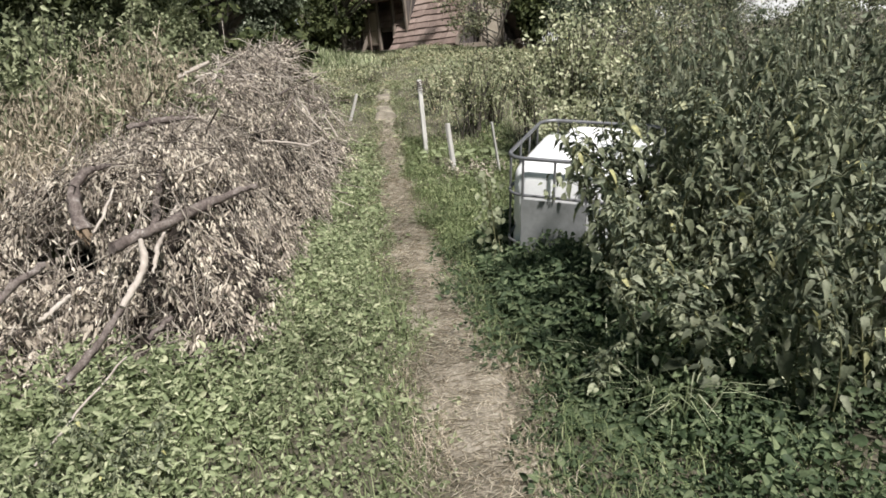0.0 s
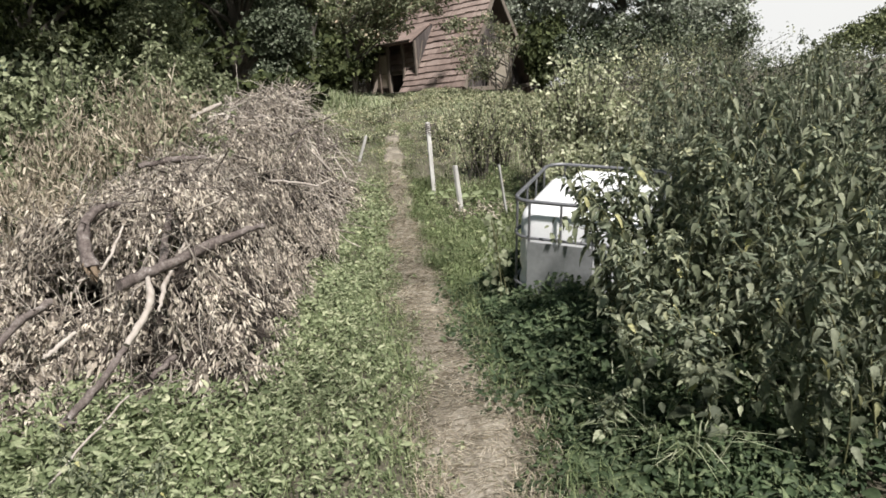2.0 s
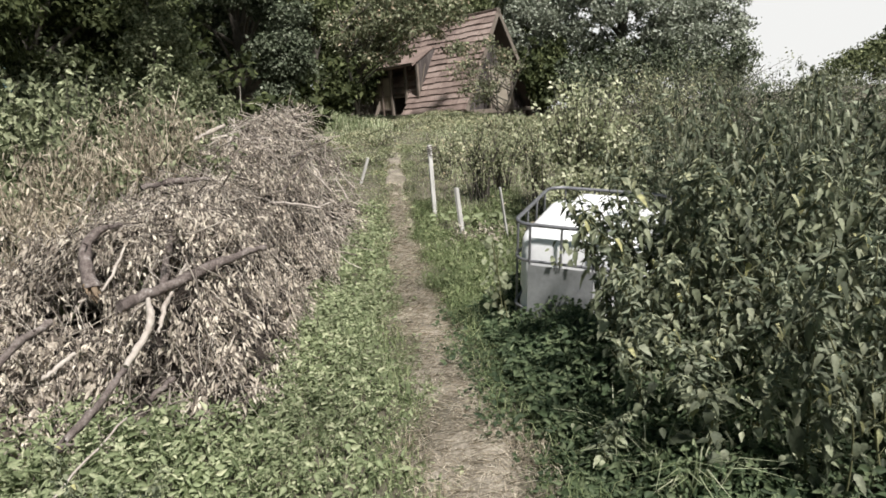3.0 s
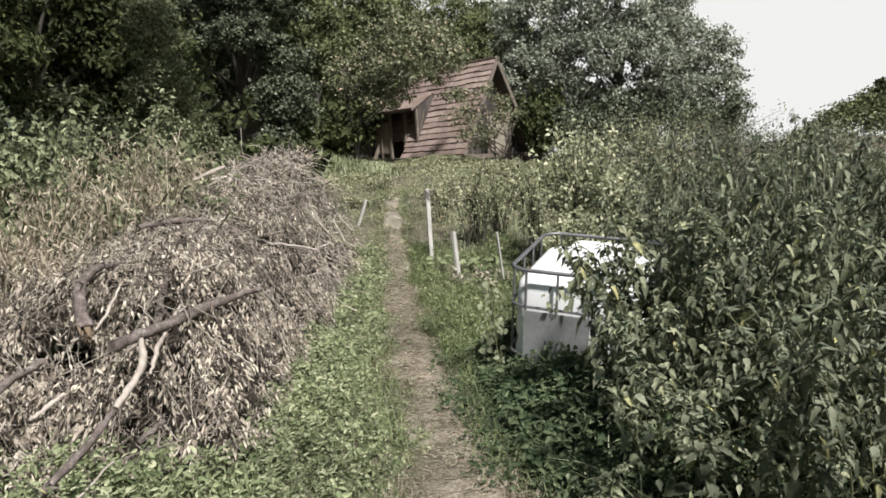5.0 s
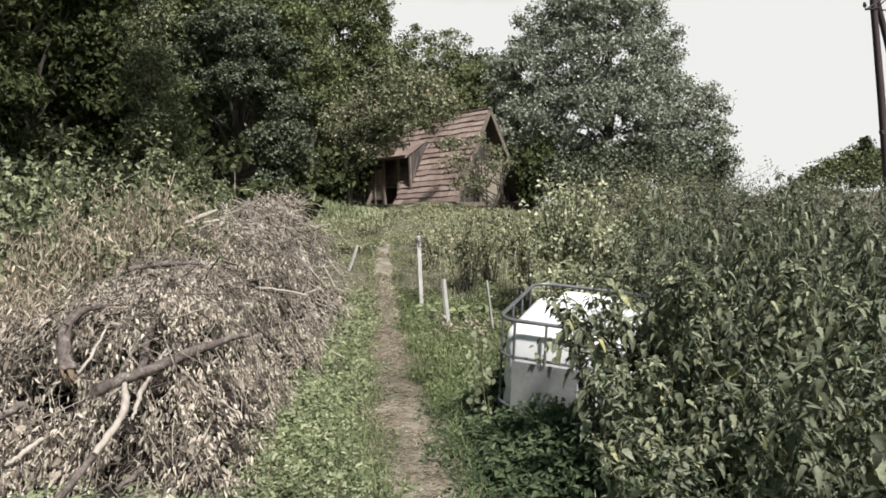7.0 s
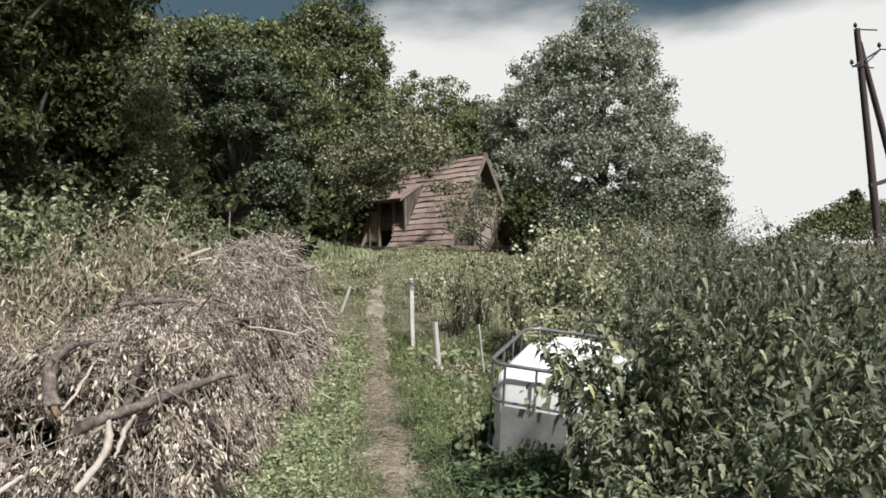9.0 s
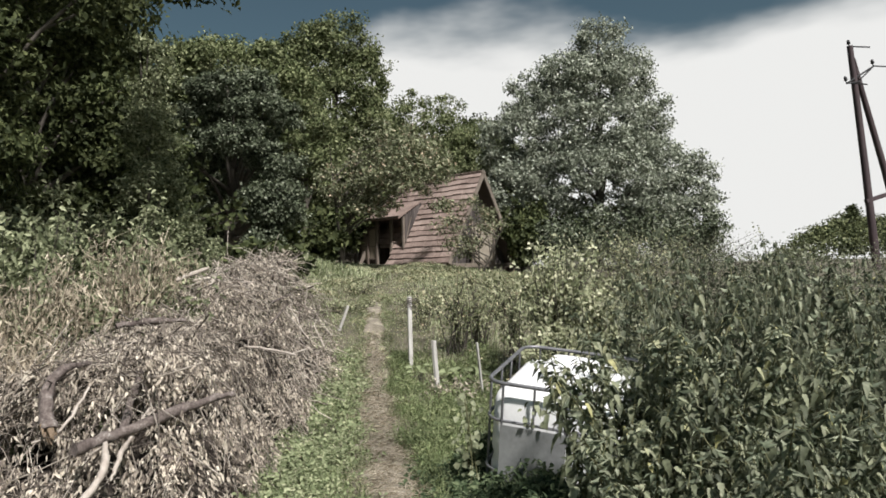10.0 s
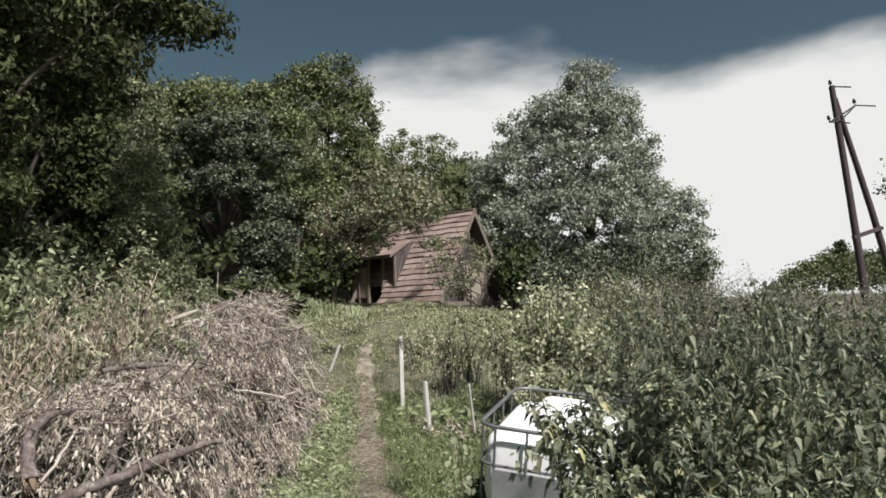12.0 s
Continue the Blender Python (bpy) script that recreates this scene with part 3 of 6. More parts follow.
blades(g, x, y, ground_z(x, y), rng.uniform(0.06, 0.26, len(x)) * (0.22 + 0.78 * smooth01((np.abs(x - path_x(y)) - 0.2) / 1.5)), 0.006 + 0.0004 * y, 1.1)
tagged(g.put("rough_grass", STRAW_GREEN), "tall yellowing grass on the slope", "grass", kind="stuff")

# dry straw trodden into the path
g = Geo()
x, y = scatter(90000, -1.5, 0.7, 0.9, 15.2)
keep = off_path(x, y) < rng.normal(0.0, 0.09, len(x))
x, y = x[keep], y[keep]
yaw = rng.uniform(0, 2 * np.pi, len(x))
ax = np.stack([np.cos(yaw), np.sin(yaw), rng.normal(0.05, 0.12, len(x))], -1)
leaves(g, np.stack([x, y, ground_z(x, y) + 0.029], -1), ax, np.broadcast_to([0, 0, 1.0], ax.shape), rng.uniform(0.025, 0.11, len(x)), 0.0036, 0.03, 0.03, fine=False)
tagged(g.put("straw", STRAW), "short bits of dry straw on the path", "straw", kind="stuff")

# dry blades fringing the trodden strip
g = Geo()
x, y = scatter(9000, -0.6, 0.7, 0.8, 3.4)
d = off_path(x, y)
keep = (d > -0.13) & (d < 0.1) & (rng.uniform(size=len(x)) < 0.55 + 0.45 * np.sin(8 * y + 3 * x))
x, y = x[keep], y[keep]
blades(g, x, y, ground_z(x, y) + 0.01, rng.uniform(0.03, 0.1, len(x)), 0.004, 1.6)
tagged(g.put("dry_grass_fringe", DRY_TAN), "dry brown grass along the path's edge", "dry grass", kind="stuff")

# blades standing among the low weeds
g = Geo()
x, y = scatter(9000, -2.6, 0.0, 0.8, 8.0)
keep = (off_path(x, y) > 0.05) & (pile_z(x, y) < 0.1)
blades(g, x[keep], y[keep], ground_z(x[keep], y[keep]), rng.uniform(0.06, 0.2, keep.sum()), 0.005, 1.5)
x, y = scatter(9000, 0.1, 1.6, 0.8, 9.0)
keep = off_path(x, y) > 0.05
blades(g, x[keep], y[keep], ground_z(x[keep], y[keep]), rng.uniform(0.06, 0.24, keep.sum()), 0.005, 1.6)
tagged(g.put("loose_grass", GRASS), "single grass blades among the low weeds", "grass", kind="stuff")

# long arching tufts at the foot of the thicket
for x0, y0 in ((0.86, 2.86), (1.0, 2.74), (0.72, 3.1)):
    n = 46
    g = Geo()
    blades(g, x0 + rng.normal(0, 0.03, n), y0 + rng.normal(0, 0.03, n), np.full(n, float(ground_z(x0, y0))), rng.uniform(0.3, 0.55, n), 0.009, 1.1)
    tagged(g.put("grass_tuft", STRAW_GREEN), "arching pale grass tuft at the thicket's foot", "grass tuft", "grass tufts")


# upright young weeds between the path and the pile's foot
g = Geo()
x, y = scatter(3300, -2.7, 0.0, 1.2, 6.5)
keep = (off_path(x, y) > 0.22) & (pile_z(x, y) < 0.3) & (np.sin(2.3 * x + 1.1 * y) * np.sin(1.9 * y - 1.3 * x) + rng.normal(0, 0.4, len(x)) + smooth01((-0.9 - x) / 0.6) > 0.15)
x, y = x[keep], y[keep]
tall = rng.uniform(0.07, 0.2, len(x)) * (1 + 0.7 * smooth01((-1.0 - x) / 0.6))
for f_ in (0.55, 0.8, 1.0):
    tufts(g, x, y, ground_z(x, y) + tall * f_, rng.uniform(0.02, 0.05, len(x)) * (1 + 0.4 * smooth01((-0.8 - x) / 0.6) * smooth01((y - 1.6) / 1.2)) * (1.3 - 0.45 * f_), 4, 0.46, 0.2, 0.6)
twigs(g, np.stack([x, y, ground_z(x, y)], -1), np.stack([x, y, ground_z(x, y) + tall], -1), 0.002, 0.0012, 0.03)
tagged(g.put("young_weeds", COVER), "upright light green young weeds", "weeds", kind="stuff")

# ---- brush pile ----
def on_pile(n, x0=-4.6, x1=-0.7, y0=3.3, y1=10.4, least=0.1):
    x, y = scatter(n, x0, x1, y0, y1)
    h = pile_z(x, y)
    keep = h > least
    return np.stack([x[keep], y[keep], ground_z(x[keep], y[keep]) + h[keep]], -1)


def pile_normal(p):
    e = 0.15
    top = lambda x, y: ground_z(x, y) + pile_z(x, y)
    dx = (top(p[:, 0] + e, p[:, 1]) - top(p[:, 0] - e, p[:, 1])) / (2 * e)
    dy = (top(p[:, 0], p[:, 1] + e) - top(p[:, 0], p[:, 1] - e)) / (2 * e)
    return unit(np.stack([-dx, -dy, np.ones(len(p))], -1))


pile = thing("brush_pile", "heaped cut branches with withered hanging brown leaves", "brush pile")
# added sunken sheet, painted dark as the shade behind the gaps
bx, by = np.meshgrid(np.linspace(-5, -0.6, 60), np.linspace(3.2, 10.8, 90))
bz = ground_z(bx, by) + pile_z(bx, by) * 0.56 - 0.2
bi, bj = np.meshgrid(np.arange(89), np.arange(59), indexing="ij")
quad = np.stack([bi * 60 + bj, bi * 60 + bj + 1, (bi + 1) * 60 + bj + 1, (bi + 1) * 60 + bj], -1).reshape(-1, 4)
Geo().add(np.stack([bx, by, bz], -1), quad).put("shade_core", PILE_SHADE, pile, "dark sheet inside the pile, standing in for shade between branches", smooth=True)

# the thick bare branches that lie on the pile
LOG = [(-1.84, 3.56, 0.79), (-1.71, 3.74, 0.82), (-1.5, 3.97, 0.88), (-1.31, 4.16, 0.93), (-1.2, 4.28, 0.94)]
CROOK = [(-2.1, 4.29, 1.15), (-2.19, 4.2, 1.15), (-2.22, 4.07, 1.09), (-2.2, 3.96, 0.99), (-2.14, 3.86, 0.9), (-2.09, 3.8, 0.85)]
PEELED = [(-1.59, 3.44, 0.66), (-1.6, 3.55, 0.72), (-1.63, 3.66, 0.76), (-1.64, 3.8, 0.79), (-1.68, 4.2, 0.9), (-1.65, 4.34, 1.03)]
HANGING = [(-1.69, 3.59, 0.81), (-1.64, 3.49, 0.74), (-1.64, 3.4, 0.66), (-1.69, 3.24, 0.55)]
TOP_BRANCH = [(-2.3, 5.1, 1.33), (-2.12, 5.29, 1.35), (-1.91, 5.44, 1.34)]
CUT_STICK = [(-2.46, 6.75, 1.66), (-2.33, 6.85, 1.72), (-2.19, 6.95, 1.78)]
STUB = [(-1.82, 4.38, 1.09), (-1.78, 4.14, 0.95), (-1.74, 3.92, 0.81)]


def off_sticks(q):
    """Distance of each point from the thick bare branches and the air just over them."""
    best = np.full(len(q), 9.0)
    for run in (LOG[:-1], CROOK[2:], PEELED, HANGING, TOP_BRANCH, STUB, CUT_STICK):
        for a, b in zip(np.array(run[:-1]), np.array(run[1:])):
            for over in (0.0, 0.07, 0.14):
                lift = np.array([0.15, -0.7, 0.7]) * over
                u = np.clip(((q - a - lift) @ (b - a)) / ((b - a) @ (b - a)), 0, 1)
                best = np.minimum(best, np.linalg.norm(q - a - lift - u[:, None] * (b - a), axis=1))
    return best


# fine branches, lying every way but mostly with the slope
g = Geo()
p = on_pile(1900)
n = pile_normal(p)
d = unit(rng.normal(size=(len(p), 3)) + np.array([0.3, -0.5, -0.2]))
d = unit(d - n * (d * n).sum(1, keepdims=True) * 0.8)
ln = rng.uniform(0.2, 0.9, (len(p), 1))
lift = n * rng.uniform(-0.15, 0.1, (len(p), 1))
twigs(g, p + lift - d * ln / 2, p + lift + d * ln / 2, rng.uniform(0.002, 0.006, len(p)), 0.0015, 0.1)
p = on_pile(240)
n = pile_normal(p)
d = unit(rng.normal(size=(len(p), 3)) + np.array([0.4, -0.2, 0.0]))
d = unit(d - n * (d * n).sum(1, keepdims=True) * 0.75)
ln = rng.uniform(0.4, 1.1, (len(p), 1))
twigs(g, p - d * ln / 2, p + d * ln / 2 + n * 0.03, rng.uniform(0.005, 0.011, len(p)), 0.003, 0.11, 5)
g_pale = Geo()
p = on_pile(1500, y1=8.0)
n = pile_normal(p)
d = unit(rng.normal(size=(len(p), 3)) * [1, 0.6, 1] + np.array([0.3, -0.3, -0.5]))
d = unit(d - n * (d * n).sum(1, keepdims=True) * 0.9)
ln = rng.uniform(0.2, 0.8, (len(p), 1))
p = p + n * rng.uniform(0.0, 0.14, (len(p), 1))
keep = off_sticks(p) > 0.1
p, d, ln = p[keep], d[keep], ln[keep]
twigs(g_pale, p - d * ln / 2, p + d * ln / 2, rng.uniform(0.0015, 0.0035, len(p)), 0.001, 0.14)
g_pale.put("stem_tangle", TWIG, pile, "thin pale dry stems")["kind"] = "stuff"
g.put("twig_tangle", TWIG_DARK, pile, "tangled thin grey-brown twigs")["kind"] = "stuff"

# withered leaves hang straight down in rows from their branches, with dark hollows between
g = Geo()
c = np.concatenate([on_pile(1500, y1=9.4), on_pile(420, -2.9, -1.0, 5.0, 8.2), on_pile(420, -2.9, -0.9, 3.2, 4.6, 0.02)])
c = c[np.sin(6.2 * c[:, 0] + 1.7 * c[:, 1]) * np.sin(5.4 * c[:, 1] - 2.1 * c[:, 0]) + rng.normal(0, 0.3, len(c)) > -0.32]
n = pile_normal(c)
d = unit(rng.normal(size=(len(c), 3)) + np.array([0.35, -0.6, -0.2]))
d = unit(d - n * (d * n).sum(1, keepdims=True) * 0.85)
ln = rng.uniform(0.25, 0.8, (len(c), 1))
out = n * rng.uniform(-0.16, 0.12, (len(c), 1))
twigs(g_br := Geo(), c + out - d * ln / 2, c + out + d * ln / 2 - np.array([0, 0, 0.04]), rng.uniform(0.004, 0.009, len(c)), 0.002, 0.07, 4)
g_br.put("leafy_branch_tangle", TWIG_DARK, pile, "withered cut branches")["kind"] = "stuff"
per = 64
u = rng.uniform(-0.5, 0.55, (len(c), per, 1))
q = (c + out)[:, None] + d[:, None] * u * ln[:, None] + rng.normal(0, 0.022, (len(c), per, 3))
sway = rng.normal(0, 0.22, (len(c), 1, 3))
axis = np.array([0, -0.1, -1.0]) + 0.22 * n[:, None] + sway + rng.normal(0, 0.3, (len(c), per, 3))
L = rng.uniform(0.02, 0.062, (len(c), per)) * rng.uniform(0.65, 1.25, (len(c), 1))
face = 0.6 * n[:, None] + np.array([0.1, -0.6, 0.1]) + rng.normal(0, 0.45, axis.shape)
keep = (off_sticks(q.reshape(-1, 3)) > 0.06) & (off_sticks((q + axis * L[..., None]).reshape(-1, 3)) > 0.045)
pick = lambda v: v.reshape(-1, 3)[keep]
leaves(g, pick(q), pick(axis), pick(face), L.ravel()[keep], (L * rng.uniform(0.16, 0.36, L.shape)).ravel()[keep], fold=0.3, droop=-0.2)
# broad grey leaves at the shaded end
q = on_pile(130, -3.0, -2.1, 3.35, 3.9, 0.05)
q = q + pile_normal(q) * 0.05
L = rng.uniform(0.06, 0.1, len(q))
ovate(g, q, rng.normal(0, 0.35, q.shape) - [0, 0.1, 0.9], rng.normal(0, 0.4, q.shape) + [0.1, -0.9, 0.3], L, L * rng.uniform(0.55, 0.8, len(q)), 0.25, 0.1)
# shed leaves packed further in
q = on_pile(5500, least=0.03)
q[:, 2] -= rng.uniform(0.08, 0.34, len(q)) * np.maximum(pile_z(q[:, 0], q[:, 1]), 0.15)
L = rng.uniform(0.03, 0.08, len(q))
leaves(g, q, rng.normal(0, 0.7, q.shape) - [0, 0, 0.5], pile_normal(q) + rng.normal(0, 0.5, q.shape), L, L * rng.uniform(0.25, 0.5, len(q)), 0.3, -0.2, fine=False)
g.put("withered_leaves", DRY_LEAF, pile, "curled pale brown withered leaves")["kind"] = "stuff"

# heap of bare twigs on the far end
twig_heap = thing("twig_heap", "heap of bare pale cut twigs topping the brush pile", "brush pile")
g = Geo()
p = on_pile(1500, -3.2, -0.7, 7.2, 10.2)
n = pile_normal(p)
d = unit(rng.normal(size=(len(p), 3)) * [1, 0.7, 0.45] + np.array([0.5, -0.1, 0.0]))
d = unit(d - n * (d * n).sum(1, keepdims=True) * 0.6)
ln = rng.uniform(0.25, 0.9, (len(p), 1)) * np.where(p[:, :1] > -1.5, 0.55, 1.0)
lift = n * rng.uniform(-0.02, 0.16, (len(p), 1))
twigs(g, p + lift - d * ln / 2, p + lift + d * ln / 2, rng.uniform(0.003, 0.009, len(p)), 0.002, 0.05)
g.put("twig_tangle", TWIG, twig_heap)["kind"] = "stuff"
for _ in range(56):
    p = on_pile(1, -3.0, -1.45, 7.3, 9.9, 0.3)
    if len(p) == 0:
        continue
    n = pile_normal(p)[0]
    d = unit(rng.normal(size=3) * [1, 1.0, 0.45] + np.array([0.35, -0.1, 0.1]))
    d = unit(d - n * (d @ n) * 0.7)
    ln = rng.uniform(0.35, 0.9)
    q = p[0] + n * rng.uniform(0.05, 0.17)
    g = Geo()
    r = rng.uniform(0.008, 0.017)
    tube(g, [q - d * ln / 2, q - d * ln * 0.15 + rng.normal(0, 0.02, 3), q + d * ln * 0.2 + rng.normal(0, 0.02, 3), q + d * ln / 2 + n * 0.06], [r, r * 0.9, r * 0.7, r * 0.4], 6)
    g.put("stick", BARE if rng.uniform() < 0.5 else BARK, twig_heap, smooth=True)


def branch(name, label, pts, radii, material, sides=9, rough=0.1, group="", ends=None):
    """One bent branch with a knobbly outline."""
    pts = [Vector(q) for q in pts]
    fine_pts, fine_r = [], []
    for k in range(len(pts) - 1):
        for s in range(5):
            w = s / 5
            a, b = pts[max(k - 1, 0)], pts[min(k + 2, len(pts) - 1)]
            q = pts[k].lerp(pts[k + 1], w) + (pts[k + 1] - a + pts[k] - b) * (w * (1 - w) * 0.12)
            fine_pts.append(q + Vector(rng.normal(0, 0.003, 3)))
            fine_r.append((radii[k] * (1 - w) + radii[k + 1] * w) * (1 + rng.normal(0, rough)))
    fine_pts.append(pts[-1])
    fine_r.append(radii[-1])
    g = Geo()
    tube(g, [tuple(q) for q in fine_pts], fine_r, sides)
    for _ in range(3):
        k = int(rng.integers(1, len(fine_pts) - 1))
        o = Vector(rng.normal(0, 1, 3)).normalized()
        q, r = fine_pts[k], fine_r[k]
        tube(g, [tuple(q), tuple(q + o * r * 1.15), tuple(q + o * r * rng.uniform(1.4, 2.4))], [r * 0.45, r * 0.38, r * 0.2], 6)
    ob = g.put(name, material, smooth=True)
    for v in ob.data.vertices:
        v.co += Vector(noise.noise_vector(v.co * 28)) * radii[1] * 0.22 + Vector(noise.noise_vector(v.co * 75)) * radii[1] * 0.1
    return tagged(ob, label, "branch", group)


branch("thick_branch", "thick grey-brown cut branch lying across the pile", LOG, [0.036, 0.035, 0.033, 0.027, 0.018], BARK)
crook = branch("broken_branch", "bent broken branch with a splintered orange end", CROOK, [0.012, 0.024, 0.034, 0.04, 0.042, 0.042], BARK)
g = Geo()
tip, way = np.array(CROOK[-1]), unit(np.array(CROOK[-1]) - np.array(CROOK[-2]))
for k in range(14):
    o = np.clip(rng.normal(0, 0.02, 3), -0.035, 0.035)
    tube(g, [tip + o - way * 0.03, tip + o * 1.1 + way * 0.02, tip + o * 1.2 + way * rng.uniform(0.04, 0.09)], [0.013, 0.009, 0.001], 5)
g.put("splintered_end", SPLIT, crook, "raw orange-brown splintered wood")
branch("branch", "dark branch lying on top of the pile", TOP_BRANCH, [0.02, 0.026, 0.016], BARK, group="branches in the pile")
branch("cut_stick", "pale cut stick on the twig heap", CUT_STICK, [0.022, 0.024, 0.02], BARE, group="branches in the pile")
branch("peeled_stick", "peeled whitish crooked stick under the thick branch", PEELED, [0.006, 0.013, 0.014, 0.012, 0.011, 0.008], BARE, group="branches in the pile")
branch("peeled_stick", "thin peeled stick beside the splintered end", [(-2.20, 3.82, 0.77), (-2.06, 3.86, 0.83), (-2.01, 3.95, 0.95), (-2.02, 4.10, 1.03)], [0.007, 0.01, 0.01, 0.007], BARE, group="branches in the pile")
branch("peeled_stick", "greyish half-peeled branch hanging down the pile front", HANGING, [0.016, 0.02, 0.019, 0.016], BARE, group="branches in the pile")
branch("branch", "grey branch leaning from the pile foot into the weeds", [(-1.74, 3.34, 0.52), (-1.78, 3.20, 0.44), (-1.83, 3.05, 0.36), (-1.90, 2.88, 0.29)], [0.016, 0.02, 0.022, 0.022], BARK, group="branches in the pile")
branch("cane", "thin pale dry cane leaning in the weeds", [(-1.6, 3.0, 0.38), (-1.72, 2.7, 0.26), (-1.81, 2.4, 0.14), (-1.86, 2.2, 0.04)], [0.005, 0.006, 0.008, 0.008], BARE, 6, 0.04, "branches in the pile")
branch("branch", "short dark branch in the withered leaves", [(-1.51, 3.85, 0.68), (-1.40, 3.92, 0.61), (-1.28, 4.00, 0.56)], [0.017, 0.016, 0.01], BARK, group="branches in the pile")
branch("branch", "upright forked branch stub in the pile", STUB, [0.02, 0.024, 0.026], BARK, group="branches in the pile")
branch("branch", "grey branch at the pile's shaded foot", [(-2.39, 3.30, 0.58), (-2.29, 3.42, 0.69), (-2.19, 3.52, 0.74)], [0.02, 0.022, 0.018], BARK, group="branches in the pile")
branch("peeled_stick", "short pale stick at the pile's foot", [(-2.13, 3.25, 0.51), (-2.08, 3.30, 0.55), (-2.03, 3.40, 0.59)], [0.011, 0.013, 0.012], BARE, group="branches in the pile")
branch("branch", "small grey branch stub at the pile's foot", [(-1.55, 3.15, 0.41), (-1.50, 3.20, 0.44), (-1.46, 3.26, 0.47)], [0.012, 0.014, 0.012], BARK, group="branches in the pile")
branch("bamboo_cane", "pale horizontal cane sticking out of the pile", [(-1.72, 6.5, 1.02), (-1.45, 6.45, 0.98), (-1.22, 6.42, 0.93)], [0.012, 0.012, 0.011], BARE, 7, 0.03)

# ---- water tank ----
def rounded(w, d, r, n=5):
    """A rounded rectangle from (0, 0) to (w, d), as a closed run of points."""
    out = []
    for cx, cy, a0 in ((w - r, r, -90), (w - r, d - r, 0), (r, d - r, 90), (r, r, 180)):
        for k in range(n + 1):
            a = radians(a0 + 90 * k / n)
            out.append((cx + r * math.cos(a), cy + r * math.sin(a)))
    return out


def loop_tube(geo, pts, r, sides=8):
    pts = np.array(pts, float)
    d = unit(np.roll(pts, -1, 0) - np.roll(pts, 1, 0))
    up = np.array([0, 0, 1.0])
    s = unit(np.cross(d, up))
    ang = np.arange(sides) / sides * 2 * np.pi
    ring = pts[:, None] + r * (s[:, None] * np.cos(ang)[None, :, None] + up * np.sin(ang)[None, :, None])
    n = len(pts)
    i, j = np.meshgrid(np.arange(n), np.arange(sides), indexing="ij")
    k, m = (j + 1) % sides, (i + 1) % n
    geo.add(ring, np.stack([i * sides + j, i * sides + k, m * sides + k, m * sides + j], -1).reshape(-1, 4))


TW, TD, TH = 1.0, 1.15, 1.12
tank = thing("water_tank", "white plastic container tank leaning in a galvanised tube cage", "water tank", at=Matrix.Translation((0.375, 4.9, -0.2)) @ Matrix.Rotation(radians(-22.8), 4, "Z") @ Matrix.Rotation(radians(6.4), 4, "X") @ Matrix.Rotation(radians(6.4), 4, "Y"))
g = Geo()
rings = []
for z, inset in ((0.14, 0.05), (0.2, 0.035), (0.5, 0.03), (0.56, 0.045), (0.62, 0.03), (0.96, 0.035), (1.01, 0.05), (1.035, 0.085), (1.04, 0.2)):
    rings.append([(inset + q[0], inset + q[1], z) for q in rounded(TW - 2 * inset, TD - 2 * inset, 0.13 - min(inset, 0.1) * 0.3, 6)])
cnt = len(rings[0])
i, j = np.meshgrid(np.arange(len(rings) - 1), np.arange(cnt), indexing="ij")
k = (j + 1) % cnt
g.add(np.array(rings).reshape(-1, 3), np.stack([i * cnt + j, i * cnt + k, (i + 1) * cnt + k, (i + 1) * cnt + j], -1).reshape(-1, 4))
g.add(np.array(rings[-1]), [list(range(cnt))])
body = g.put("body", PLASTIC, tank, "white moulded plastic body", smooth=True)
g = Geo()
rings = [[(0.28 + a * (1 - s), 0.5 + b * (1 - s) + s * 0.3, z) for a, b in rounded(0.5, 0.55, 0.08, 3)] for z, s in ((1.03, 0.0), (1.1, 0.02), (1.11, 0.06))]
cnt = len(rings[0])
i, j = np.meshgrid(np.arange(2), np.arange(cnt), indexing="ij")
k = (j + 1) % cnt
g.add(np.array(rings).reshape(-1, 3), np.stack([i * cnt + j, i * cnt + k, (i + 1) * cnt + k, (i + 1) * cnt + j], -1).reshape(-1, 4))
g.add(np.array(rings[-1]), [list(range(cnt))])
g.put("raised_top", PLASTIC, body, smooth=False)
for z, r in ((TH, 0.0145), (0.85, 0.011), (0.48, 0.011), (0.16, 0.014)):
    g = Geo()
    loop_tube(g, [(a, b, z) for a, b in rounded(TW, TD, 0.14, 6)], r)
    g.put("cage_ring", GALV, tank, "galvanised steel tube ring", smooth=True)
for k in range(4):
    for a, b in ((0.13 + 0.225 * k, -0.004), (0.13 + 0.245 * k, TD + 0.004)):
        g = Geo()
        tube(g, [(a, b, 0.14), (a, b, 0.6), (a, b, TH)], 0.0095, 8)
        g.put("cage_upright", GALV, tank, smooth=True)
    for a in (-0.004, TW + 0.004):
        g = Geo()
        tube(g, [(a, 0.16 + 0.27 * k, 0.14), (a, 0.16 + 0.27 * k, 0.6), (a, 0.16 + 0.27 * k, TH)], 0.0095, 8)
        g.put("cage_upright", GALV, tank, smooth=True)
part("name_plate", box_bm((0.46, 0.004, 0.42), (0.355, -0.022, 0.62), bevel=0.0015), PLATE, tank, "blank dull grey sheet metal plate")
for k in range(3):
    part("pallet_runner", box_bm((0.1, TD, 0.1), (0.08 + 0.42 * k, TD / 2, 0.05), bevel=0.006), PALLET, tank)
part("pallet_deck", box_bm((TW, TD, 0.03), (TW / 2, TD / 2, 0.118), bevel=0.006), PALLET, tank)

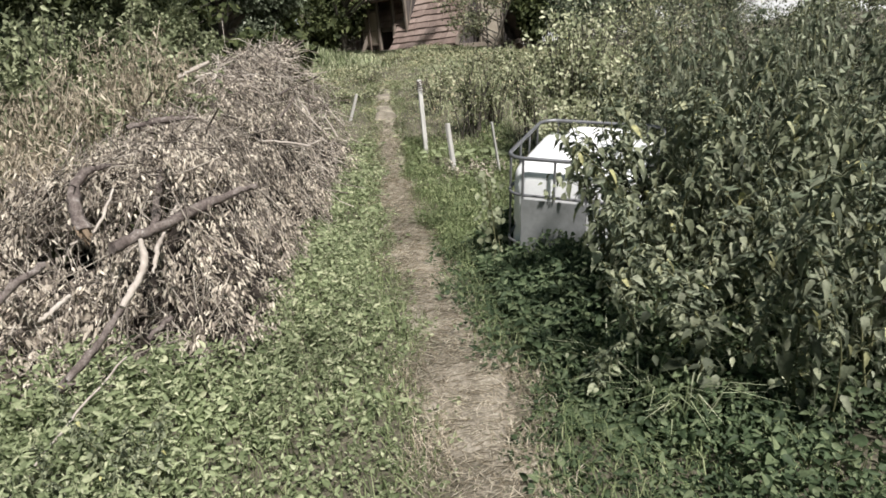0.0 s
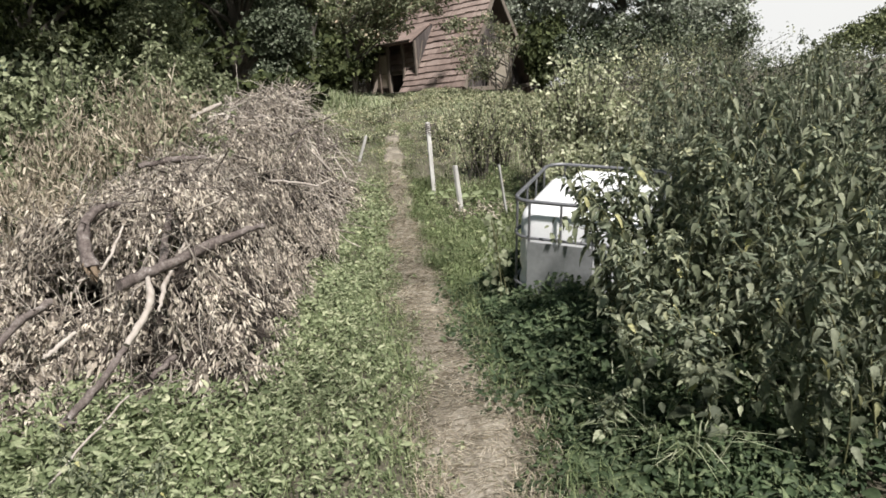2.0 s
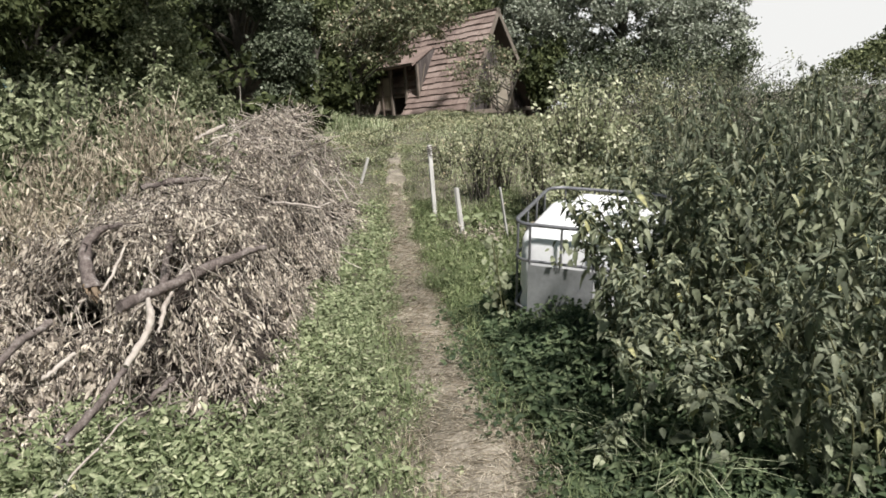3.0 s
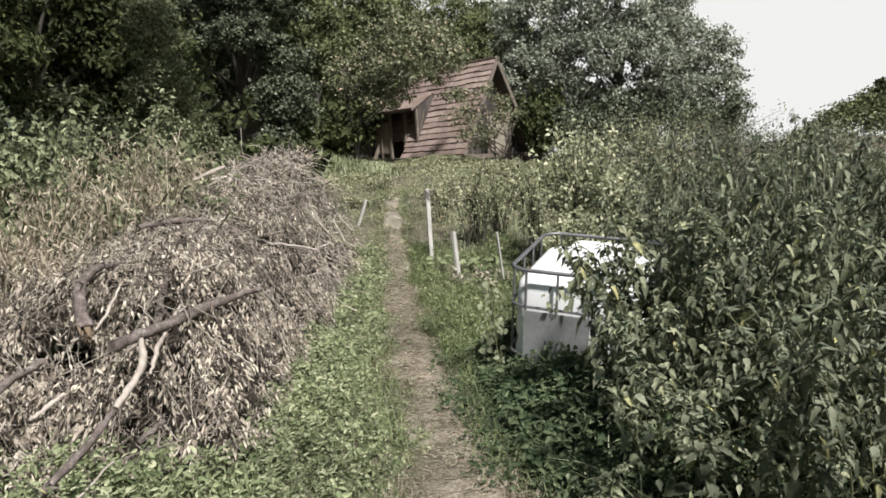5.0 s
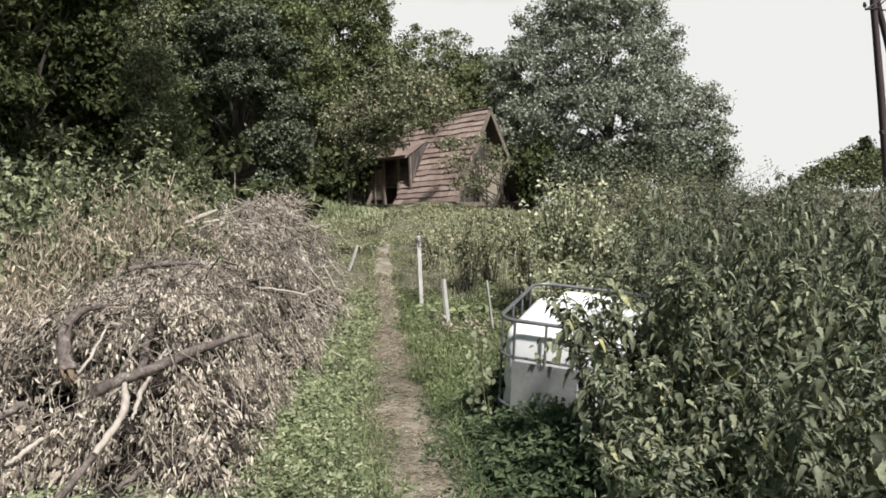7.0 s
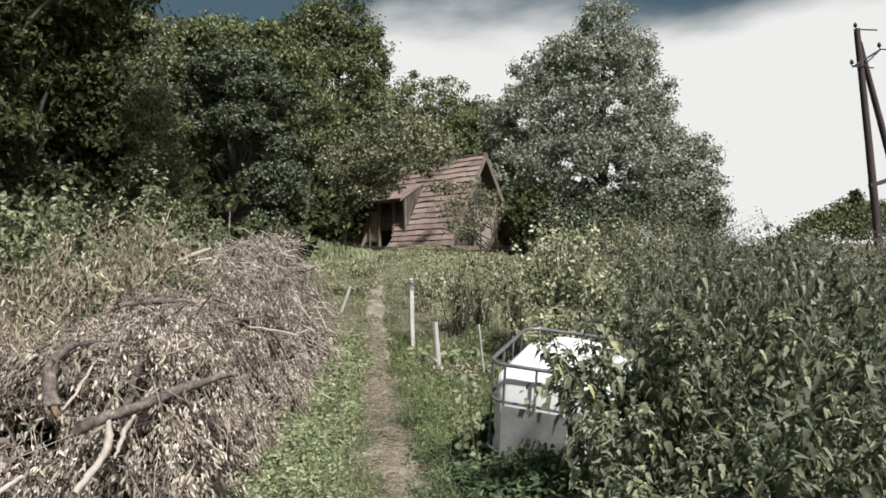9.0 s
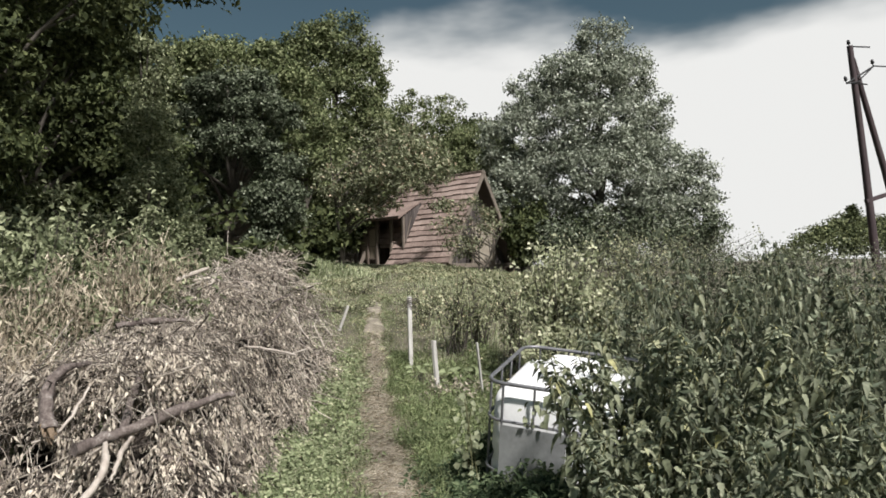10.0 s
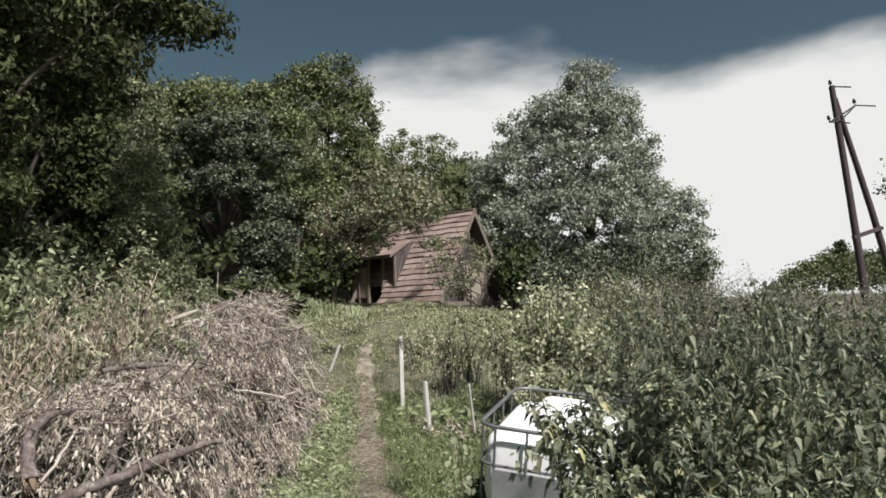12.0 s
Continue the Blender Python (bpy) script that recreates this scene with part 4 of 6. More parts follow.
# ---- posts ----
def post(name, label, base, top, w, material=POSTWOOD):
    a, b = Vector(base), Vector(top)
    bm = beam_bm(a - (b - a).normalized() * 0.12, b, w, w * 0.8, w * 0.12, 0.3)
    for v in bm.verts:
        v.co += Vector(noise.noise_vector(v.co * 9)) * w * 0.06
    me = bpy.data.meshes.new(name)
    bm.to_mesh(me)
    bm.free()
    me.materials.append(material)
    return tagged(new(name, me), label, "post", "posts beside the path")


tall_post = post("fence_post", "tall whitewashed weathered wooden post", (-0.2, 9.75, 0.24), (-0.21, 9.92, 1.34), 0.06)
post("fence_post", "short weathered grey wooden stake", (0.16, 8.72, 0.2), (0.12, 8.8, 0.8), 0.06)
post("fence_post", "thin pale stake among weeds", (0.69, 8.22, 0.3), (0.64, 8.2, 0.82), 0.03)
post("fence_post", "low leaning pale stake by the path", (-1.44, 11.7, 0.8), (-1.31, 11.7, 1.15), 0.055)

g = Geo()
for k in range(5):
    a = np.array([-0.21, 9.9, 1.3 - 0.03 * k])
    tube(g, [a + [-0.05, 0, 0], a + [0.02, -0.05, 0.02], a + [0.08, -0.03, 0.05 * np.sin(k)], a + [0.14, 0.0, 0.06 - 0.05 * k]], [0.006, 0.007, 0.006, 0.003], 5)
g.put("dry_vine", BARK, tall_post, "knot of dry dark vine round the post's top", smooth=True)
for x0, y0, n in ((0.3, 9.0, 16), (0.5, 9.2, 18), (0.72, 9.1, 14), (-0.1, 9.3, 10)):
    plant = thing("broad_leaf_plant", "low plant with broad green leaves beside the stakes", "plant", "broad-leaved plants")
    yaw = rng.uniform(0, 6.3, n)
    out = np.stack([np.cos(yaw), np.sin(yaw), 0 * yaw], -1)
    base = np.array([x0, y0, float(ground_z(x0, y0)) + 0.03]) + out * rng.uniform(0.03, 0.12, (n, 1)) + [0, 0, 1] * rng.uniform(0, 0.16, (n, 1))
    axis, up = out + [0, 0, 0.1] + rng.normal(0, 0.2, (n, 3)), rng.normal(0, 0.3, (n, 3)) + SUNWARD
    for k in range(n):
        g = Geo()
        size = rng.uniform(0.07, 0.14)
        ovate(g, base[k:k + 1], axis[k:k + 1], up[k:k + 1], size, size * 0.62, 0.2, 0.35)
        g.put("leaf", COVER, plant)

# ---- tall weeds ----
def nettle_plant(seed, height, leaf, lean, leaf_mat, label):
    """A nettle: a bent stem with crossed pairs of hanging saw-edged leaves, leafy side shoots and thread-like tassels."""
    r = np.random.default_rng(seed)
    plant = thing("tall_weed", label, "weed", "weed thicket")
    s = np.linspace(0, 1, 9)
    stem = np.stack([lean * s**3 + 0.03 * np.sin(5 * s + seed), 0.5 * lean * s**1.5 + 0.03 * np.cos(4 * s + seed), height * s], -1)
    g, fine, shoots = Geo(), Geo(), Geo()
    tube(g, stem, 0.006 * (1 - 0.7 * s) + 0.001, 4)
    base, axis, up, size, wide = [], [], [], [], []

    def pair(at, yaw, length, hang):
        for q in (0, np.pi):
            if r.uniform() < 0.12:
                continue
            d = np.array([np.cos(yaw + q), np.sin(yaw + q), 0])
            base.append(at + d * length * r.uniform(0.2, 0.45) + [0, 0, length * 0.12])
            axis.append(d * r.uniform(0.5, 0.95) - [0, 0, hang * r.uniform(0.3, 1.25)] + r.normal(0, 0.12, 3))
            up.append(d * 0.8 + [0, 0, 0.6] + r.normal(0, 0.14, 3))
            size.append(length * r.uniform(0.75, 1.1))
            wide.append(r.uniform(0.36, 0.48))

    yaw, u = r.uniform(0, 6), 0.1
    while u < 1.0:
        at = np.array([np.interp(u, s, stem[:, i]) for i in range(3)])
        yaw += 1.57 + r.normal(0, 0.2)
        pair(at, yaw, leaf * (1.15 - 0.8 * u**1.5), 1.15 - 0.5 * u)
        if u < 0.86 and r.uniform() < 0.75:
            d = np.array([np.cos(yaw + 1.57), np.sin(yaw + 1.57), r.uniform(0.5, 1.3)])
            reach = r.uniform(0.06, 0.2)
            tube(shoots, [at, at + d * reach], [0.0025, 0.0012], 3, cap=False)
            for w in (0.4, 0.7, 1.0):
                pair(at + d * reach * w, r.uniform(0, 6), leaf * r.uniform(0.32, 0.6), 0.7)
        if u > 0.45:
            m = 10
            leaves(fine, at + r.normal(0, 0.012, (m, 3)), r.normal(0, 0.7, (m, 3)) * [1, 1, 0.3] - [0, 0, 0.35], r.normal(0, 1, (m, 3)), r.uniform(0.03, 0.08, m), 0.006, 0.2, 0.3, fine=False)
        u += r.uniform(0.05, 0.07)
    for k in range(5):
        pair(stem[-1] - [0, 0, 0.012 * k], 1.57 * k + yaw, leaf * (0.16 + 0.05 * k), 0.15)
    g.put("stem", STEM, plant, smooth=True)
    shoots.put("shoot_clump", STEM, plant)["kind"] = "stuff"
    g = Geo()
    base, axis, up, size, wide = np.array(base), np.array(axis), np.array(up), np.array(size), np.array(wide)
    big = size > 0.06
    toothed(g, base[big], axis[big], up[big], size[big], (size * wide)[big], 0.35, 0.42)
    ovate(g, base[~big], axis[~big], up[~big], size[~big], (size * wide)[~big], 0.25, 0.22)
    g.put("foliage", leaf_mat, plant)
    fine.put("tassel_clump", WEED_PALE, plant, "pale hanging flower tassels")["kind"] = "stuff"
    return plant


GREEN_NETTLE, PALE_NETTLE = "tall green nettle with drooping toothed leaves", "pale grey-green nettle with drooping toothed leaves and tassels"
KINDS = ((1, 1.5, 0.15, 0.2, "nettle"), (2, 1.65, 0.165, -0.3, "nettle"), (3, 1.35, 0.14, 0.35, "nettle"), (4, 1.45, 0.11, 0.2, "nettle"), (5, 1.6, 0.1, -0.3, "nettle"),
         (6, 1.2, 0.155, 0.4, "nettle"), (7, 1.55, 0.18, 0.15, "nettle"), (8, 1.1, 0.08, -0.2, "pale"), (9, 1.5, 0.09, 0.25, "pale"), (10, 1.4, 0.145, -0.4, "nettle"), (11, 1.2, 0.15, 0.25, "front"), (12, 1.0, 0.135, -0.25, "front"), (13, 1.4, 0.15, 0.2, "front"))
weeds = []
for row in KINDS:
    if row[4] == "nettle":
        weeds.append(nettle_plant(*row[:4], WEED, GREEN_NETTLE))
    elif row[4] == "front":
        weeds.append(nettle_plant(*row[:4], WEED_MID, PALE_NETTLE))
    elif row[4] == "pale":
        weeds.append(nettle_plant(row[0], row[1], 0.1, row[3], WEED_MID, PALE_NETTLE))



def in_thicket(x, y):
    """Height of the weed thicket over a spot, or 0."""
    left = 1.0 + 0.05 * math.sin(5 * y) if y < 4.0 else 1.25 + 0.26 * (y - 4.0)
    if x < left or x > 5.2 or y < 2.85 + 0.2 * math.sin(3 * x) - 0.16 * (x - 1) or y > 7.0:
        return 0.0
    return min(1.74, 1.15 + 0.65 * (x - left) + 0.14 * (y - 3)) + 0.2 * math.sin(3.7 * x + 1.3) * math.sin(2.9 * y + x)


def in_tank(x, y, grow=0.05):
    q = tank.matrix_basis.inverted() @ Vector((x, y, 0))
    return -grow < q.x < TW + grow and -grow < q.y < TD + grow


used, spots = set(), []
for _ in range(4000):
    x, y = rng.uniform(0.85, 4.6), rng.uniform(2.2, 7.2)
    h = in_thicket(x, y)
    if h > 0.3 and y > 2.55 and not in_tank(x, y) and all((x - a) ** 2 + (y - b) ** 2 > 0.045 for a, b, _ in spots):
        spots.append((x, y, h))
    if len(spots) >= 190:
        break
for x, y, h in spots:
    k = int(rng.choice((0, 1, 2, 3, 4, 5, 6, 9, 7, 8, 12)))
    s = h / KINDS[k][1] * rng.uniform(0.72, 1.15 if y > 3.4 else 1.0)
    wide = rng.uniform(0.8, 1.2)
    outward = max(0.0, 3.9 - y) * 0.14
    m = Matrix.Translation((x, y, float(ground_z(x, y)) - 0.03)) @ Matrix.Rotation(outward + rng.normal(0, 0.1), 4, "X") @ Matrix.Rotation(rng.normal(-0.04, 0.1), 4, "Y") @ Matrix.Rotation(rng.uniform(0, 6.3), 4, "Z")
    if k not in used:
        weeds[k].matrix_basis, weeds[k].scale = m, (wide, wide, s)
        used.add(k)
    else:
        copy_thing(weeds[k], m).scale = (wide, wide, s)

# edge plants nodding outwards over the tank and the path; paler, part leaf tone, part painted-in light
EDGE = ((1.06, 4.1, 1.42), (1.1, 3.95, 1.5), (1.2, 4.05, 1.5), (1.3, 3.95, 1.6), (1.02, 3.6, 1.1), (1.18, 3.82, 1.45), (1.05, 3.86, 1.35), (1.07, 3.75, 1.25), (1.14, 4.15, 1.5), (1.3, 4.2, 1.6), (1.12, 3.6, 1.4), (1.0, 3.45, 1.15), (0.93, 3.2, 0.85), (1.06, 3.1, 1.0), (1.2, 3.42, 1.25), (1.28, 3.8, 1.5), (1.15, 2.95, 0.75), (1.25, 3.0, 0.95), (1.32, 2.92, 0.85),
        (1.4, 3.25, 1.25), (1.45, 2.75, 0.65), (1.42, 3.6, 1.5), (1.6, 2.95, 1.05), (1.62, 3.5, 1.5), (1.78, 3.2, 1.35), (1.5, 3.98, 1.55), (1.95, 2.95, 1.3), (2.25, 2.95, 1.1), (2.1, 3.4, 1.5), (0.62, 2.95, 0.42), (2.5, 2.9, 1.3))
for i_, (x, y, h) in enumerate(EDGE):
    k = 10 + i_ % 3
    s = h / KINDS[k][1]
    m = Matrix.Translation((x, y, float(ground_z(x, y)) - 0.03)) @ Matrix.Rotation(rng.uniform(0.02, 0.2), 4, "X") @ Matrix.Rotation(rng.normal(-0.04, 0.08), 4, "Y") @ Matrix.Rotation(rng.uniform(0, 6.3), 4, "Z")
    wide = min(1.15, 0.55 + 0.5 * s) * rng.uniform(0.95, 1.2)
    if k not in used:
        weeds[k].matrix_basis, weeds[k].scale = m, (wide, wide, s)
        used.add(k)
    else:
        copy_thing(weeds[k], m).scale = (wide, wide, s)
for x, y, h in ((1.85, 5.2, 2.02), (2.3, 5.3, 2.0), (2.75, 5.2, 2.05), (2.95, 5.3, 2.1), (3.2, 5.0, 1.95), (3.6, 5.2, 2.0), (2.5, 4.7, 1.98), (2.06, 4.2, 1.86), (2.2, 4.15, 1.98), (2.3, 4.4, 1.8), (1.95, 4.3, 1.74), (2.6, 4.6, 1.9), (1.62, 4.4, 1.86)):
    k = int(rng.choice((1, 6)))
    ob = copy_thing(weeds[k], Matrix.Translation((x, y, float(ground_z(x, y)) - 0.03)) @ Matrix.Rotation(rng.uniform(0, 6.3), 4, "Z"))
    ob.scale = (0.6, 0.6, h / KINDS[k][1])

# young nettles in the weeds at the pile's foot
for _ in range(26):
    x, y = rng.uniform(-2.1, -0.8), rng.uniform(2.2, 3.25)
    if y > 1.2 - 0.9 * x:
        continue
    s = rng.uniform(0.24, 0.36)
    copy_thing(weeds[10 + int(rng.integers(3))], Matrix.Translation((x, y, float(ground_z(x, y)) - 0.01)) @ Matrix.Rotation(rng.normal(0, 0.12), 4, "X") @ Matrix.Rotation(rng.uniform(0, 6.3), 4, "Z")).scale = (s * 1.5, s * 1.5, s)

# hop vine on the tank's corner and leaves lying in its top
vine = thing("hop_vine", "trailing vine with lobed leaves climbing the tank corner", "vine")
g, c = Geo(), []
for k in range(4):
    q = tank.matrix_basis @ Vector((-0.05 + 0.03 * math.sin(k), 0.0 + 0.07 * k, 0.0))
    line = [np.array([q.x + 0.05 * math.sin(3 * u + k) - 0.04, q.y + 0.05 * math.cos(4 * u + k), q.z + u * (0.95 - 0.05 * k)]) for u in np.linspace(0, 1, 7)]
    tube(g, line, 0.004, 4)
    c += [line[i] + rng.normal(0, 0.045, 3) for i in range(7) for _ in range(5)]
g.put("bine", STEM, vine, smooth=True)
for k in range(60):
    q = tank.matrix_basis @ Vector((rng.uniform(0.5, 1.0), rng.uniform(0.3, 1.2), rng.uniform(1.0, 1.14)))
    if q.x > 0.85:
        c.append(np.array(q) + rng.normal(0, 0.03, 3))
for k in range(14):
    q = tank.matrix_basis @ Vector((rng.uniform(0.25, 0.45), -0.03, rng.uniform(0.86, 1.0)))
    c.append(np.array(q))
c = np.array(c)
L = rng.uniform(0.03, 0.065, len(c))
ax, up = rng.normal(0, 0.5, c.shape) + [-0.2, -0.3, -0.7], rng.normal(0, 0.4, c.shape) + [-0.5, -0.7, 0.5]
for k in range(len(c)):
    g = Geo()
    leaves(g, c[k:k + 1], ax[k:k + 1], up[k:k + 1], L[k], L[k] * 0.85, 0.1, 0.15)
    g.put("leaf", WEED_MID, vine)

# young nettles in front of the tank
x, y = scatter(2500, 0.1, 1.7, 2.6, 5.6)
keep = (x > path_x(y) + 0.42) & np.array([not in_tank(a, b, 0.02) for a, b in zip(x, y)])
x, y = x[keep], y[keep]
g = Geo()
hh = (0.12 + 0.36 * smooth01((x - path_x(y) - 0.45) / 0.5)) * smooth01((y - 2.2) / 1.2)
for f_ in (0.55, 0.8, 1.0):
    tufts(g, x, y, ground_z(x, y) + hh * f_ * rng.uniform(0.8, 1.1, len(x)), rng.uniform(0.028, 0.06, len(x)), 4, 0.58, 0.15, 0.5)
# same shade-darkened leaf colour as the cover around them
tagged(g.put("young_nettles", COVER_SHADED), "knee-high nettles in front of the tank, shade put into their green", "nettles", kind="stuff")
# ---- trees ----
def crown_points(lobes, clumps, per, spread_):
    """Leaf places in clumps near the skin of the lobes (x, y, z, rx, ry, rz), and the way outwards from each clump."""
    lobes = np.array(lobes, float)
    vol = lobes[:, 3:].prod(1) ** 0.67
    which = rng.choice(len(lobes), clumps, p=vol / vol.sum())
    d = unit(rng.normal(size=(clumps, 3)))
    rad = rng.uniform(0.35, 1.0, (clumps, 1)) ** 0.5 * (1 + 0.1 * np.clip(rng.normal(size=(clumps, 1)), -1.5, 1.2))
    c = lobes[which, :3] + d * lobes[which, 3:] * rad
    o = unit(rng.normal(size=(clumps, per, 3))) * rng.uniform(0.1, 1.0, (clumps, per, 1)) ** 0.5
    size = spread_ * rng.uniform(0.6, 1.7, (clumps, 1, 1))
    p = c[:, None] + o * size * [1.15, 1.15, 0.7] + rng.normal(0, 0.12, o.shape) * size
    return c, p.reshape(-1, 3), (o + 0.5 * d[:, None]).reshape(-1, 3)


def tree(name, label, category, base, lobes, trunk_r, clumps, per, spread_, leaf, leaf_mat, top=None, limbs=22, group="", droop=0.35, ratio=0.6, trunks=1):
    ob = thing(name, label, category, group, Matrix.Translation(base))
    base = np.array(base, float)
    c, p, o = crown_points(lobes, clumps, per, spread_)
    c, p = c - base, p - base
    p, o = p[p[:, 2] > 0.05], o[p[:, 2] > 0.05]
    g = Geo()
    hi = np.array(top, float) - base if top is not None else np.array([0, 0, max(l[2] + l[5] * 0.6 for l in lobes) - base[2]])
    s = np.linspace(0, 1, 8)[:, None]
    for k in range(trunks):
        off = rng.normal(0, 0.5, 3) * [1, 1, 0] * (k > 0)
        line = hi * s + np.sin(s * 4 + k) * [0.04, 0.03, 0] * hi[2] * 0.3 + off * s * 1.5
        line[0, 2] -= 0.15
        tube(g, line, trunk_r * (1.15 - 1.05 * s[:, 0]) / (1 + 0.4 * (trunks > 1)), 8)
        for q in c[rng.choice(len(c), min(limbs // trunks, len(c)), replace=False)]:
            u = np.clip((q[2] / hi[2]) * rng.uniform(0.35, 0.75), 0.12, 0.92)
            a = np.array([np.interp(u, s[:, 0], line[:, i]) for i in range(3)])
            mid = (a + q) / 2 + [0, 0, 0.06 * np.linalg.norm(q - a)]
            r = trunk_r * (1 - u) * 0.45 + 0.012
            tube(g, [a, mid * 0.5 + a * 0.5, mid, q], [r, r * 0.75, r * 0.5, 0.008], 5, cap=False)
    g.put("trunk", TRUNK, ob, smooth=True)
    g = Geo()
    n = len(p)
    axis = rng.normal(size=(n, 3)) - [0, 0, droop]
    L = rng.uniform(0.6, 1.3, n) * leaf
    leaves(g, p, axis, o * 0.6 + rng.normal(0, 0.45, (n, 3)) + [0, 0, 0.5], L, L * ratio * rng.uniform(0.7, 1.2, n), 0.12, 0.1, fine=leaf * 1200 / base[1] > 20)
    g.put("crown", leaf_mat, ob)
    return ob


tree("poplar_tree", "tall broad tree with grey-green fluttering leaves", "tree", (8.2, 32, 1.6),
     [(8.7, 32, 12.2, 1.4, 1.3, 1.7), (8.2, 32, 10.4, 2.5, 2.2, 1.8), (5.0, 32, 9.9, 0.9, 0.9, 1.4), (8.0, 32, 8.2, 3.7, 3.0, 2.2), (4.4, 31.5, 7.8, 1.5, 1.6, 1.6), (10.7, 32, 9.2, 1.2, 1.3, 1.8), (6.7, 32, 11.0, 0.9, 1.0, 1.2), (10.1, 32, 11.0, 0.9, 1.0, 1.3), (8.2, 31.5, 5.8, 4.2, 3.4, 2.4), (4.0, 31.5, 5.4, 1.6, 1.6, 1.8), (12.1, 31.7, 6.3, 1.2, 1.2, 1.3), (13.2, 31.5, 5.6, 0.8, 0.9, 1.2), (12.8, 31.5, 3.8, 1.4, 1.3, 1.3), (10.8, 31, 4.2, 1.6, 1.4, 1.6)],
     0.26, 1150, 92, 0.38, 0.155, POPLAR, top=(8.7, 32, 13.2), limbs=16)
tree("tall_tree", "tall green deciduous tree behind the cabin", "tree", (-4.2, 32, 2.1),
     [(-3.7, 32, 12.9, 1.3, 1.3, 1.4), (-5.0, 32, 11.6, 1.5, 1.4, 1.4), (-2.6, 32, 11.0, 1.1, 1.2, 1.6), (-4.2, 32, 9.4, 2.4, 2.0, 2.2), (-2.6, 31.5, 8.2, 1.4, 1.5, 2.0), (-6.2, 32, 10.0, 1.2, 1.2, 1.7), (-5.8, 31.8, 11.9, 1.1, 1.1, 1.2), (-5.0, 31.8, 13.0, 0.8, 0.8, 0.8), (-4.4, 31, 6.4, 2.2, 2.0, 1.8)],
     0.18, 640, 84, 0.34, 0.16, TREE_LEAF, limbs=26, trunks=2)
tree("tall_tree", "green tree rising behind the cabin roof", "tree", (0.2, 35, 2.2),
     [(0.2, 35, 8.8, 2.2, 2.0, 2.4), (1.6, 35, 7.2, 2.2, 2.0, 2.4), (-1.3, 35, 7.0, 2.0, 2.0, 2.4), (3.2, 36, 7.6, 2.0, 2, 2.0)],
     0.2, 460, 100, 0.4, 0.15, TREE_LEAF, limbs=30)
tree("wood_tree", "dark green tree at the edge of the wood", "tree", (-8.6, 27, 2.6),
     [(-8.4, 27, 8.6, 2.6, 2.4, 2.8), (-6.6, 27, 7.8, 2.0, 2, 2.4), (-10.4, 27, 8, 2.2, 2, 3)],
     0.22, 400, 80, 0.4, 0.16, TREE_LEAF, limbs=30)
tree("slender_tree", "slender tree with a bare straight trunk", "tree", (-4.5, 25.6, 2.0),
     [(-4.6, 25.8, 7.2, 1.3, 1.2, 1.2), (-5.0, 25.8, 8.4, 1.0, 1.0, 1.0), (-4.1, 25.6, 6.2, 0.9, 0.9, 0.7)], 0.12, 150, 90, 0.32, 0.13, TREE_LEAF, limbs=14)
tree("orchard_tree", "small old fruit tree with thinning reddish-tipped leaves", "tree", (-3.05, 24.8, 1.9),
     [(-1.0, 24, 6.0, 1.4, 1.4, 1.2), (0.2, 24, 5.6, 1.1, 1.2, 0.8), (-2.0, 24, 5.3, 0.9, 1.2, 1.0), (-0.6, 23.6, 4.75, 0.9, 1.0, 0.35), (-2.9, 24.2, 4.9, 0.8, 0.9, 0.7), (-0.9, 24, 5.0, 1.0, 0.6, 0.3), (0.6, 24, 4.3, 0.6, 0.6, 0.3), (-1.9, 23.8, 4.2, 0.9, 0.6, 0.35), (-1.2, 23.8, 3.95, 0.5, 0.5, 0.25)],
     0.1, 190, 62, 0.26, 0.13, APPLE, top=(-2.4, 24.4, 6.2), limbs=24, trunks=2)
tree("ivy_tree", "bushy tree smothered in grey-green ivy", "tree", (-4.7, 16.6, 2.1),
     [(-4.5, 16.3, 6.2, 1.2, 0.9, 0.45), (-3.6, 15.8, 5.5, 0.8, 0.8, 0.4), (-5.3, 16.4, 5.6, 0.6, 0.6, 0.35), (-4.2, 15.3, 4.8, 1.1, 0.8, 0.3), (-3.4, 15.5, 4.2, 0.65, 0.7, 0.5), (-3.15, 15.3, 3.3, 0.5, 0.6, 0.6), (-5.5, 15.7, 4.4, 0.4, 0.5, 0.3), (-3.7, 15.0, 3.4, 0.45, 0.4, 0.5), (-4.9, 17.0, 3.9, 0.9, 0.3, 1.3), (-3.5, 15.1, 2.5, 0.4, 0.4, 0.3)],
     0.18, 620, 96, 0.15, 0.075, IVY, limbs=22, ratio=0.75)
tree("wood_tree", "tree with vines on the bank, its leaves darkened for shade", "tree", (-6.9, 11.5, 1.7),
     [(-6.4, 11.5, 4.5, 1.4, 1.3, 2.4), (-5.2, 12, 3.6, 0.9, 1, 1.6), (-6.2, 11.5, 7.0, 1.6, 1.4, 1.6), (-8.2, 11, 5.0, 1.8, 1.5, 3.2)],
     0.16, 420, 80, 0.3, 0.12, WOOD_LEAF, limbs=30)
